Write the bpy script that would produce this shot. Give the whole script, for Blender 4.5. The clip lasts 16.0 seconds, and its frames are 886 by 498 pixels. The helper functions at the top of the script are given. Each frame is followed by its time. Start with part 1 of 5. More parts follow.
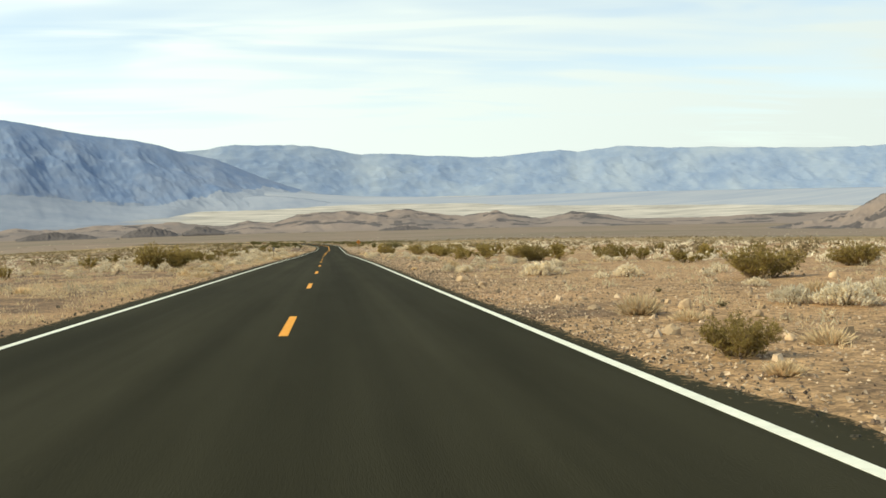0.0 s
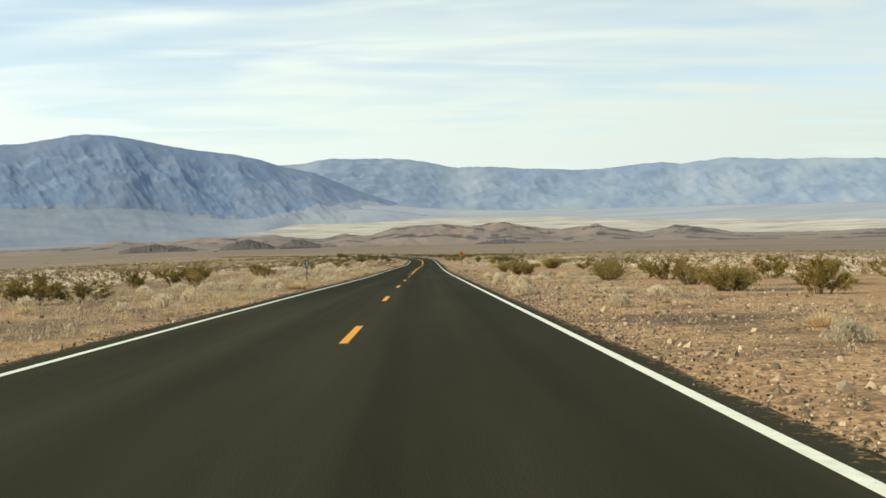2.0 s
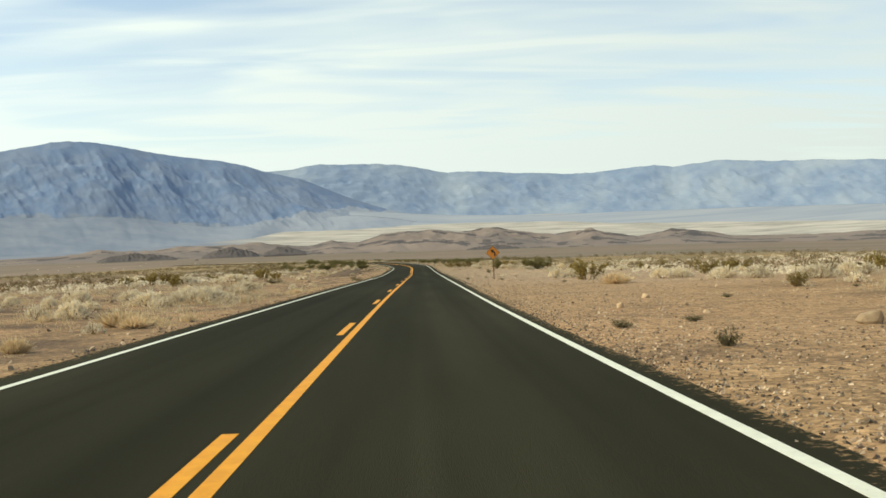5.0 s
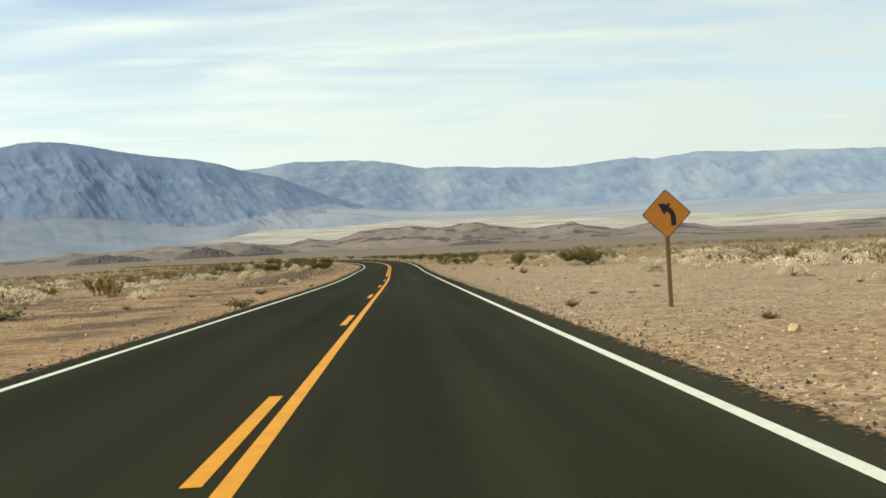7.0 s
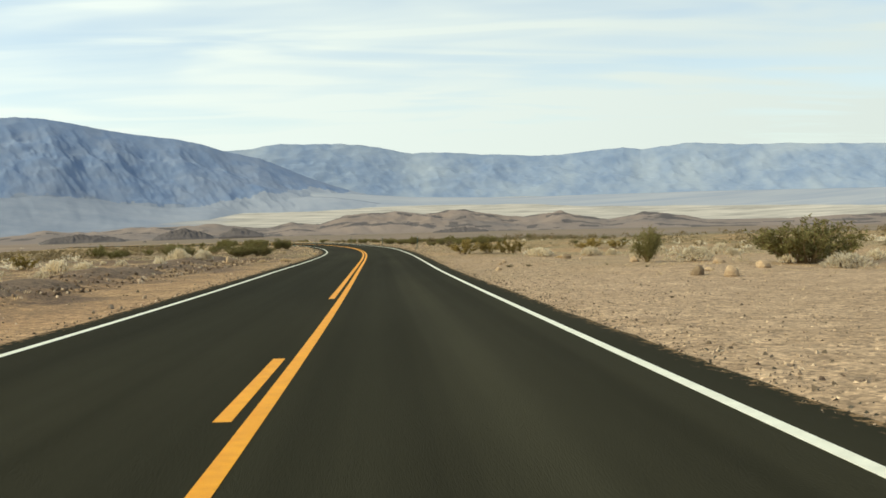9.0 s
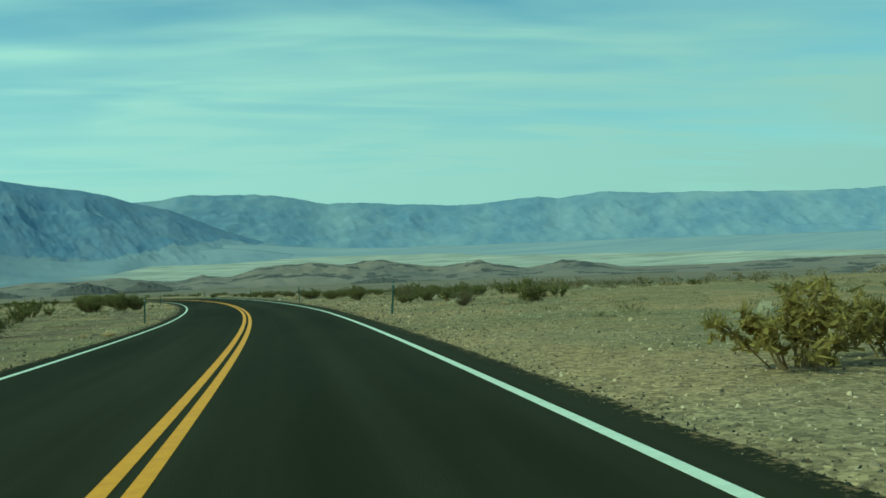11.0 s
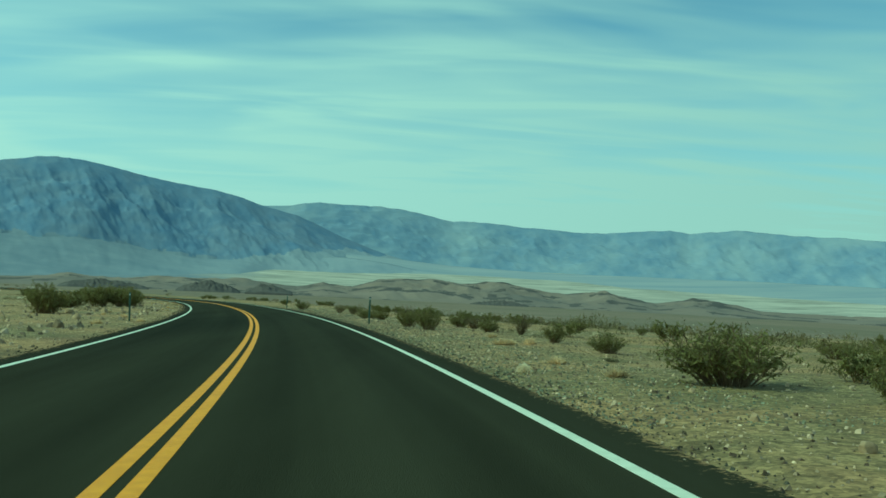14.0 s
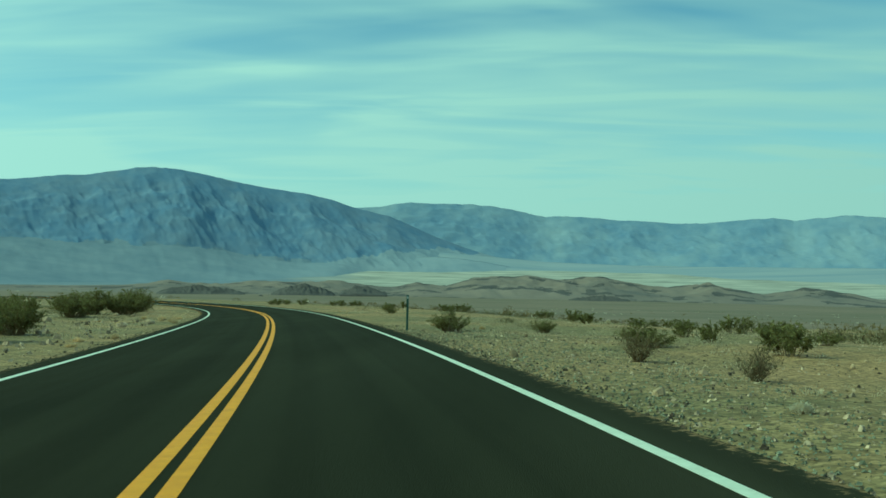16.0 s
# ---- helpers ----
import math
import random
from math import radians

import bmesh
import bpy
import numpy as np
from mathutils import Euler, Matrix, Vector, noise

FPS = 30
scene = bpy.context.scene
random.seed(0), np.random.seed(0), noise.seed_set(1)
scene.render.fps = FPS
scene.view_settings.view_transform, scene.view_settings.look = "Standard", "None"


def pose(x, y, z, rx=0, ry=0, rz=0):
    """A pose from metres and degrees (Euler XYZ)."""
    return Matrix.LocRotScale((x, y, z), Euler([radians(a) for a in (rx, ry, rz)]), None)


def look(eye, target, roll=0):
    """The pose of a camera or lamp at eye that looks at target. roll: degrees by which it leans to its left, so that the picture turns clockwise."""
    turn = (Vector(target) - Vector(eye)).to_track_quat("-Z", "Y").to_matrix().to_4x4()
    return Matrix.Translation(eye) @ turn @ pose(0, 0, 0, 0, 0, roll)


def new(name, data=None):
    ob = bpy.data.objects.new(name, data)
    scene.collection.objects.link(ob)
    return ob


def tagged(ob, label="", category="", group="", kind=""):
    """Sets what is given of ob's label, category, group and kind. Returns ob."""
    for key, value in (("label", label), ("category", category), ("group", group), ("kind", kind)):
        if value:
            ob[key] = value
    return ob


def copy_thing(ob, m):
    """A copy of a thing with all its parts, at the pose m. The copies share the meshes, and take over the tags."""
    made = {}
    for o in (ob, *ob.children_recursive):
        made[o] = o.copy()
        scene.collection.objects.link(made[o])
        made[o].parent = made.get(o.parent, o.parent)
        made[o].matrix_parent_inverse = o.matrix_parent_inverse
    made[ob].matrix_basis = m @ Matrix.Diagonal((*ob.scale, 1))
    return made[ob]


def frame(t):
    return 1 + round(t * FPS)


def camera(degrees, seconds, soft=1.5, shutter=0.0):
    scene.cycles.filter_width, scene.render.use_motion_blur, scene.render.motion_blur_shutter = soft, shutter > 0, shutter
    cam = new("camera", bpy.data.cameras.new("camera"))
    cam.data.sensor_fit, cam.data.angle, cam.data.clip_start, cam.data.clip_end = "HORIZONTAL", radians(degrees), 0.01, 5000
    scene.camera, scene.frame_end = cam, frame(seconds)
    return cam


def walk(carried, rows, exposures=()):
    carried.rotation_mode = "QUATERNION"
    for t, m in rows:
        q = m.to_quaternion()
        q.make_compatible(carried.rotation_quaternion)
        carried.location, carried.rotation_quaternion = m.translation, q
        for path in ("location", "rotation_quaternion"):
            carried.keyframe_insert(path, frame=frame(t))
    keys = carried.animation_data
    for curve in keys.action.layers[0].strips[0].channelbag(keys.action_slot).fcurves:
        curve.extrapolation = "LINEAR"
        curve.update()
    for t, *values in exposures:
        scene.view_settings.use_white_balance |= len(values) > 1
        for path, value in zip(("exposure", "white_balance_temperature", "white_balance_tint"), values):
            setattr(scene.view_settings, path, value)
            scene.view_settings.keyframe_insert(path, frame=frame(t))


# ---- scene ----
cam = camera(50.7, 16.0, soft=1.6)

# the drive: eye, a point 100 m ahead, lean
walk(cam, [
    (0.0, look((0.69, 7.71, 0.80), (12.60, 106.82, -5.10), -1.21)),
    (0.5, look((0.82, 22.78, -0.03), (8.12, 122.33, -6.11), -1.05)),
    (1.0, look((0.95, 37.10, -0.83), (7.26, 136.79, -5.57), -1.49)),
    (1.5, look((1.06, 51.05, -1.55), (5.82, 150.84, -5.99), -0.58)),
    (2.0, look((1.17, 65.61, -2.29), (2.95, 165.51, -6.49), -1.21)),
    (2.5, look((1.14, 79.53, -3.04), (2.93, 179.39, -8.00), -1.32)),
    (3.0, look((1.16, 93.74, -3.82), (4.17, 193.57, -8.89), -1.84)),
    (3.5, look((1.18, 108.10, -4.62), (4.38, 207.92, -9.52), -2.15)),
    (4.0, look((1.15, 121.28, -5.33), (4.11, 221.13, -9.95), -2.42)),
    (4.5, look((1.09, 135.51, -6.13), (3.36, 235.41, -10.02), -1.69)),
    (5.0, look((0.98, 148.96, -6.83), (3.86, 248.85, -10.35), -1.70)),
    (5.2, look((0.96, 154.33, -7.10), (3.85, 254.23, -10.51), -1.67)),
    (7.3, look((0.93, 210.55, -10.04), (6.27, 310.31, -14.30), -2.62)),
    (7.5, look((0.93, 216.15, -10.35), (7.44, 315.80, -15.66), -1.66)),
    (8, look((1.00, 230.24, -11.06), (7.92, 329.77, -17.88), -1.98)),
    (8.5, look((1.07, 244.46, -11.79), (8.07, 344.01, -18.25), -0.79)),
    (9, look((1.23, 258.79, -12.52), (7.91, 358.42, -17.92), -1.35)),
    (9.5, look((1.31, 274.22, -13.26), (7.45, 373.86, -19.01), -1.90)),
    (9.7, look((1.34, 280.31, -13.55), (14.40, 379.44, -14.90), -0.17)),
    (11.8, look((1.00, 336.24, -15.75), (16.83, 434.98, -15.93), -2.12)),
    (12.0, look((0.87, 340.96, -15.95), (16.00, 439.80, -16.02), -0.99)),
    (12.5, look((0.43, 352.90, -16.42), (11.72, 452.25, -14.73), 1.18)),
    (13.0, look((-0.31, 365.03, -16.86), (8.74, 464.62, -17.36), 1.53)),
    (13.5, look((-1.11, 376.89, -17.32), (5.82, 476.65, -16.58), 1.92)),
    (14.0, look((-2.15, 388.99, -17.76), (0.80, 488.93, -15.64), 2.84)),
    (14.5, look((-3.65, 401.66, -18.22), (-5.66, 501.62, -16.13), 3.63)),
    (15.0, look((-5.46, 414.46, -18.73), (-6.25, 514.45, -17.98), 0.29)),
    (15.5, look((-7.55, 427.21, -19.16), (-10.66, 527.16, -18.96), 0.24)),
    (16.0, look((-9.87, 439.99, -19.64), (-16.67, 539.75, -18.05), 1.04)),
], exposures=[
    (0.0, 0.15, 6550, 4), (0.5, 0.11, 6550, 4), (1.5, 0.06, 6550, 4), (2.2, 0.0, 6550, 4), (9.9, 0.0, 6550, 4), (10.9, -0.59, 4920, -54), (16.0, -0.59, 4920, -54),
])

# ---- light ----
SUN_AZ, SUN_EL = 97.0, 36.0  # degrees to the left of the road's first heading, and above the horizon

world = bpy.data.worlds.new("desert_sky")
scene.world = world
world.use_nodes = True


def build_sky():
    nt = world.node_tree
    N, L = nt.nodes, nt.links
    N.clear()
    out = N.new("ShaderNodeOutputWorld")
    bg = N.new("ShaderNodeBackground")
    bg.inputs["Strength"].default_value = 0.1
    sky = N.new("ShaderNodeTexSky")
    sky.sky_type = "NISHITA"
    sky.sun_disc = False
    sky.sun_elevation = radians(SUN_EL)
    sky.sun_rotation = radians(-SUN_AZ)
    sky.air_density, sky.dust_density, sky.ozone_density, sky.altitude = 1.0, 0.4, 2.0, 300
    co = N.new("ShaderNodeTexCoord")
    sep = N.new("ShaderNodeSeparateXYZ")
    L.new(co.outputs["Generated"], sep.inputs[0])
    up = N.new("ShaderNodeMath")
    up.operation = "MAXIMUM"
    up.inputs[1].default_value = 0.0
    L.new(sep.outputs["Z"], up.inputs[0])
    lift = N.new("ShaderNodeMath")
    lift.operation = "ADD"
    lift.inputs[1].default_value = 0.10
    L.new(up.outputs[0], lift.inputs[0])
    flat = N.new("ShaderNodeVectorMath")
    flat.operation = "DIVIDE"
    L.new(co.outputs["Generated"], flat.inputs[0])
    comb = N.new("ShaderNodeCombineXYZ")
    for k in range(3):
        L.new(lift.outputs[0], comb.inputs[k])
    L.new(comb.outputs[0], flat.inputs[1])
    # three layers of cirrus: broad veils, streaks and fine wisps
    total = None
    for scale, sx, sy, rot, lo, hi, share in ((0.55, 0.6, 1.05, 20, 0.36, 0.74, 0.72), (1.5, 0.45, 1.35, 9, 0.38, 0.72, 0.48), (2.6, 0.38, 1.2, 14, 0.40, 0.74, 0.13)):
        mp = N.new("ShaderNodeMapping")
        mp.inputs["Scale"].default_value = (sx, sy, 0.0)
        mp.inputs["Rotation"].default_value = (0, 0, radians(rot))
        mp.inputs["Location"].default_value = (3.1 * scale, 1.7, 0)
        L.new(flat.outputs[0], mp.inputs[0])
        no = N.new("ShaderNodeTexNoise")
        no.inputs["Scale"].default_value = scale
        no.inputs["Detail"].default_value = 3.0
        no.inputs["Roughness"].default_value = 0.5
        no.inputs["Distortion"].default_value = 0.9
        L.new(mp.outputs[0], no.inputs["Vector"])
        mr = N.new("ShaderNodeMapRange")
        mr.interpolation_type = "SMOOTHSTEP"
        mr.inputs["From Min"].default_value, mr.inputs["From Max"].default_value = lo, hi
        mr.inputs["To Max"].default_value = share
        L.new(no.outputs["Fac"], mr.inputs["Value"])
        if total is None:
            total = mr.outputs[0]
        else:
            ad = N.new("ShaderNodeMath")
            ad.operation = "ADD"
            L.new(total, ad.inputs[0])
            L.new(mr.outputs[0], ad.inputs[1])
            total = ad.outputs[0]
    # the cirrus thickens towards the horizon
    hz = N.new("ShaderNodeMapRange")
    hz.inputs["From Min"].default_value, hz.inputs["From Max"].default_value = 0.05, 0.26
    hz.inputs["To Min"].default_value, hz.inputs["To Max"].default_value = 0.70, 0.0
    L.new(up.outputs[0], hz.inputs["Value"])
    sm = N.new("ShaderNodeMath")
    sm.operation = "ADD"
    sm.use_clamp = True
    L.new(total, sm.inputs[0])
    L.new(hz.outputs[0], sm.inputs[1])
    veil = N.new("ShaderNodeMath")
    veil.operation = "MULTIPLY"
    veil.inputs[1].default_value = 0.95
    L.new(sm.outputs[0], veil.inputs[0])
    mix = N.new("ShaderNodeMix")
    mix.data_type = "RGBA"
    L.new(veil.outputs[0], mix.inputs["Factor"])
    blue = N.new("ShaderNodeHueSaturation")
    blue.inputs["Saturation"].default_value, blue.inputs["Value"].default_value = 0.9, 1.6
    L.new(sky.outputs[0], blue.inputs["Color"])
    L.new(blue.outputs[0], mix.inputs[6])
    # the cloud shines brighter on the sun's side
    way = N.new("ShaderNodeVectorMath")
    way.operation = "DOT_PRODUCT"
    L.new(co.outputs["Generated"], way.inputs[0])
    way.inputs[1].default_value = (-math.sin(radians(SUN_AZ)) * math.cos(radians(SUN_EL)), math.cos(radians(SUN_AZ)) * math.cos(radians(SUN_EL)), math.sin(radians(SUN_EL)))
    glow = N.new("ShaderNodeMapRange")
    glow.inputs["From Min"].default_value, glow.inputs["From Max"].default_value = -0.5, 0.6
    glow.inputs["To Min"].default_value, glow.inputs["To Max"].default_value = 7.7, 10.9
    L.new(way.outputs["Value"], glow.inputs["Value"])
    cloud = N.new("ShaderNodeVectorMath")
    cloud.operation = "SCALE"
    cloud.inputs[0].default_value = (0.955, 1.03, 0.985)
    L.new(glow.outputs[0], cloud.inputs["Scale"])
    L.new(cloud.outputs[0], mix.inputs[7])
    L.new(mix.outputs[2], bg.inputs["Color"])
    L.new(bg.outputs[0], out.inputs[0])


build_sky()
sun = new("sun", bpy.data.lights.new("sun", "SUN"))
sun.data.energy, sun.data.angle, sun.data.color = 3.85, radians(0.9), (1.0, 0.88, 0.62)
sun.matrix_world = look((math.sin(radians(-SUN_AZ)) * 100, math.cos(radians(SUN_AZ)) * 100, math.tan(radians(SUN_EL)) * 100), (0, 0, 0))


# ---- materials ----
def material(name, low, high, scale=1.0, detail=6.0, rough=0.9, bump=0.0, bump_scale=20.0, spots=None, spot_scale=8.0, spot_at=0.62,
             island=0.0, each=0.0, stretch=(1, 1, 1), spec=0.3, second=None, second_scale=0.05, translucent=0.0, zone=None, pebble=0.0, patch=None, west=None):
    """Two colours mixed by noise in metres, a broad second stain, speckles, and relief."""
    m = bpy.data.materials.new(name)
    m.use_nodes = True
    N, L = m.node_tree.nodes, m.node_tree.links
    p = N["Principled BSDF"]
    p.inputs["Roughness"].default_value = rough
    p.inputs["Specular IOR Level"].default_value = spec
    geo = N.new("ShaderNodeNewGeometry")
    mp = N.new("ShaderNodeMapping")
    mp.inputs["Scale"].default_value = stretch
    L.new(geo.outputs["Position"], mp.inputs[0])

    def tex(sc, dt=detail):
        n = N.new("ShaderNodeTexNoise")
        n.inputs["Scale"].default_value, n.inputs["Detail"].default_value = sc, dt
        n.inputs["Roughness"].default_value = 0.65
        L.new(mp.outputs[0], n.inputs["Vector"])
        return n

    def ramp(src, a, b):
        r = N.new("ShaderNodeMapRange")
        r.inputs["From Min"].default_value, r.inputs["From Max"].default_value = a, b
        L.new(src, r.inputs["Value"])
        return r.outputs[0]

    def blend(fac, a, b):
        x = N.new("ShaderNodeMix")
        x.data_type = "RGBA"
        L.new(fac, x.inputs["Factor"])
        for k, c in ((6, a), (7, b)):
            if isinstance(c, tuple):
                x.inputs[k].default_value = (*c, 1)
            else:
                L.new(c, x.inputs[k])
        return x.outputs[2]

    col = blend(ramp(tex(scale).outputs["Fac"], 0.3, 0.7), low, high)
    if second:
        col = blend(ramp(tex(second_scale, 3).outputs["Fac"], 0.45, 0.7), col, second)
    if zone:  # other soils further along the road
        sep = N.new("ShaderNodeSeparateXYZ")
        L.new(geo.outputs["Position"], sep.inputs[0])
        drift = N.new("ShaderNodeMath")
        drift.operation = "MULTIPLY_ADD"
        drift.inputs[1].default_value = 90.0
        L.new(tex(0.09, 5).outputs["Fac"], drift.inputs[0])
        L.new(sep.outputs["Y"], drift.inputs[2])

        def times(p, q):
            x = N.new("ShaderNodeMath")
            x.operation = "MULTIPLY"
            L.new(p, x.inputs[0])
            L.new(q, x.inputs[1])
            return x.outputs[0]

        # pale sand in the middle, dark soil in patches at first and all along the left side
        col = blend(times(ramp(drift.outputs[0], 225, 270), ramp(sep.outputs["X"], -5, 2)), col, blend(ramp(tex(scale * 0.7).outputs["Fac"], 0.3, 0.7), zone[5], zone[6]))
        col = blend(times(ramp(tex(0.22, 6).outputs["Fac"], 0.5, 0.66), ramp(drift.outputs[0], 245, 195)), col, patch)
        col = blend(ramp(drift.outputs[0], zone[0] + 45, zone[1] + 45), col, blend(ramp(tex(0.15, 5).outputs["Fac"], 0.43, 0.62), blend(ramp(tex(scale * 0.8).outputs["Fac"], 0.3, 0.7), zone[2], zone[3]), zone[4]))
        col = blend(times(ramp(tex(0.27, 6).outputs["Fac"], 0.42, 0.58), times(ramp(sep.outputs["X"], -4.4, -6.2), ramp(drift.outputs[0], 480, 425))), col, patch)
    if west:  # other gravel colours towards the west, drifting over in tongues, haze painted in
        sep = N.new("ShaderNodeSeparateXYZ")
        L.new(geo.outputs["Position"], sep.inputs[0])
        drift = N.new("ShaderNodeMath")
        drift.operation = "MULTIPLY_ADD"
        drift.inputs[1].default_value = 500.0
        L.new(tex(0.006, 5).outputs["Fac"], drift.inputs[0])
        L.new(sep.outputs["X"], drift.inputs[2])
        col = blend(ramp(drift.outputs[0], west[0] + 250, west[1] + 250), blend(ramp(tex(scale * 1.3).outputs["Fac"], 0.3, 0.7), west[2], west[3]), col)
    if spots:
        col = blend(ramp(tex(spot_scale, 2).outputs["Fac"], spot_at, spot_at + 0.06), col, spots)
    if pebble:  # single stones, lighter and darker than the sand between them
        for sc in (9, 23):
            cell = N.new("ShaderNodeTexVoronoi")
            cell.inputs["Scale"].default_value = sc
            L.new(geo.outputs["Position"], cell.inputs["Vector"])
            g = N.new("ShaderNodeMapRange")
            g.inputs["To Min"].default_value, g.inputs["To Max"].default_value = 1 - pebble, 1 + pebble
            L.new(cell.outputs["Color"], g.inputs["Value"])
            v = N.new("ShaderNodeHueSaturation")
            L.new(g.outputs[0], v.inputs["Value"])
            L.new(col, v.inputs["Color"])
            col = v.outputs[0]
    for amount, out in ((island, geo.outputs["Random Per Island"]), (each, None)):
        if amount:
            if out is None:
                out = N.new("ShaderNodeObjectInfo").outputs["Random"]
            r = N.new("ShaderNodeMapRange")
            r.inputs["To Min"].default_value, r.inputs["To Max"].default_value = 1 - amount, 1 + amount
            L.new(out, r.inputs["Value"])
            v = N.new("ShaderNodeHueSaturation")
            L.new(r.outputs[0], v.inputs["Value"])
            L.new(col, v.inputs["Color"])
            col = v.outputs[0]
    L.new(col, p.inputs["Base Color"])
    if bump:
        b = N.new("ShaderNodeBump")
        b.inputs["Strength"].default_value, b.inputs["Distance"].default_value = 1.0, bump
        L.new(tex(bump_scale, 8).outputs["Fac"], b.inputs["Height"])
        L.new(b.outputs[0], p.inputs["Normal"])
    if translucent:
        t = N.new("ShaderNodeBsdfTranslucent")
        L.new(col, t.inputs["Color"])
        s = N.new("ShaderNodeMixShader")
        s.inputs[0].default_value = translucent
        L.new(p.outputs[0], s.inputs[1])
        L.new(t.outputs[0], s.inputs[2])
        L.new(s.outputs[0], N["Material Output"].inputs["Surface"])
    return m


M_ASPHALT = material("asphalt", (0.027, 0.0255, 0.0148), (0.043, 0.0405, 0.025), 0.35, rough=0.85, bump=0.006, bump_scale=90,
                     spots=(0.045, 0.042, 0.034), spot_scale=70, spot_at=0.70, second=(0.0215, 0.021, 0.013), second_scale=0.12, stretch=(1, 0.12, 1), spec=0.015)


def wear_tracks(m):
    """Wheel tracks and long faint stains, across and along the road."""
    N, L = m.node_tree.nodes, m.node_tree.links
    p = N["Principled BSDF"]
    src = p.inputs["Base Color"].links[0].from_socket
    uv = N.new("ShaderNodeUVMap")
    uv.uv_map = "across_along"
    mp = N.new("ShaderNodeMapping")
    mp.inputs["Scale"].default_value = (1.9, 0.012, 1.0)
    L.new(uv.outputs[0], mp.inputs[0])
    n = N.new("ShaderNodeTexNoise")
    n.inputs["Scale"].default_value, n.inputs["Detail"].default_value = 1.0, 4.0
    L.new(mp.outputs[0], n.inputs["Vector"])
    sep = N.new("ShaderNodeSeparateXYZ")
    L.new(uv.outputs[0], sep.inputs[0])
    wave = N.new("ShaderNodeMath")  # four tracks, 1.75 m apart
    wave.operation = "MULTIPLY"
    wave.inputs[1].default_value = 2 * math.pi / 1.75
    L.new(sep.outputs["X"], wave.inputs[0])
    cs = N.new("ShaderNodeMath")
    cs.operation = "COSINE"
    L.new(wave.outputs[0], cs.inputs[0])
    mix = N.new("ShaderNodeMath")
    mix.operation = "MULTIPLY_ADD"
    mix.inputs[1].default_value = 0.10
    L.new(cs.outputs[0], mix.inputs[0])
    L.new(n.outputs["Fac"], mix.inputs[2])
    r = N.new("ShaderNodeMapRange")
    r.inputs["From Min"].default_value, r.inputs["From Max"].default_value = 0.3, 0.7
    r.inputs["To Min"].default_value, r.inputs["To Max"].default_value = 0.82, 1.18
    L.new(mix.outputs[0], r.inputs["Value"])
    v = N.new("ShaderNodeHueSaturation")
    L.new(r.outputs[0], v.inputs["Value"])
    L.new(src, v.inputs["Color"])
    # gravel and dust strewn over the crumbling edges
    rim = N.new("ShaderNodeUVMap")
    rim.uv_map = "to_edges"
    split = N.new("ShaderNodeSeparateXYZ")
    L.new(rim.outputs[0], split.inputs[0])
    near = N.new("ShaderNodeMath")
    near.operation = "MINIMUM"
    L.new(split.outputs["X"], near.inputs[0])
    L.new(split.outputs["Y"], near.inputs[1])
    geo = N.new("ShaderNodeNewGeometry")
    grain = N.new("ShaderNodeTexNoise")
    grain.inputs["Scale"].default_value, grain.inputs["Detail"].default_value, grain.inputs["Roughness"].default_value = 9.0, 6.0, 0.75
    L.new(geo.outputs["Position"], grain.inputs["Vector"])
    reach = N.new("ShaderNodeMath")
    reach.operation = "MULTIPLY_ADD"
    reach.inputs[1].default_value = 1.7
    reach.inputs[2].default_value = -0.80
    L.new(grain.outputs["Fac"], reach.inputs[0])
    gap = N.new("ShaderNodeMath")
    gap.operation = "SUBTRACT"
    L.new(reach.outputs[0], gap.inputs[0])
    L.new(near.outputs[0], gap.inputs[1])
    cover = N.new("ShaderNodeMapRange")
    cover.inputs["From Min"].default_value, cover.inputs["From Max"].default_value, cover.inputs["To Max"].default_value = 0.0, 0.16, 0.85
    L.new(gap.outputs[0], cover.inputs["Value"])
    dust = N.new("ShaderNodeMix")
    dust.data_type = "RGBA"
    L.new(cover.outputs[0], dust.inputs["Factor"])
    L.new(v.outputs[0], dust.inputs[6])
    dust.inputs[7].default_value = (0.31, 0.20, 0.105, 1)
    L.new(dust.outputs[2], p.inputs["Base Color"])


wear_tracks(M_ASPHALT)
M_WHITE = material("white_road_paint", (0.68, 0.68, 0.55), (0.85, 0.85, 0.70), 6, rough=0.6, bump=0.004, bump_scale=80, spots=(0.35, 0.34, 0.31), spot_scale=30, spot_at=0.70)
M_YELLOW = material("yellow_road_paint", (0.69, 0.28, 0.004), (0.85, 0.375, 0.008), 6, rough=0.6, bump=0.004, bump_scale=80, spots=(0.22, 0.13, 0.03), spot_scale=35, spot_at=0.70)
M_GROUND = material("desert_gravel", (0.25, 0.151, 0.068), (0.415, 0.263, 0.128), 1.3, detail=12, rough=0.95, bump=0.009, bump_scale=30,
                    spots=(0.15, 0.10, 0.06), spot_scale=9, spot_at=0.66, second=(0.37, 0.222, 0.107), second_scale=0.09,
                    zone=(285, 345, (0.142, 0.108, 0.047), (0.275, 0.21, 0.094), (0.335, 0.212, 0.094), (0.28, 0.19, 0.108), (0.445, 0.315, 0.192)), pebble=0.46, patch=(0.125, 0.076, 0.04))
M_PLAIN = material("scrub_plain", (0.175, 0.128, 0.088), (0.268, 0.196, 0.134), 0.06, rough=0.95, second=(0.15, 0.125, 0.075), second_scale=0.008, stretch=(0.35, 1, 1))
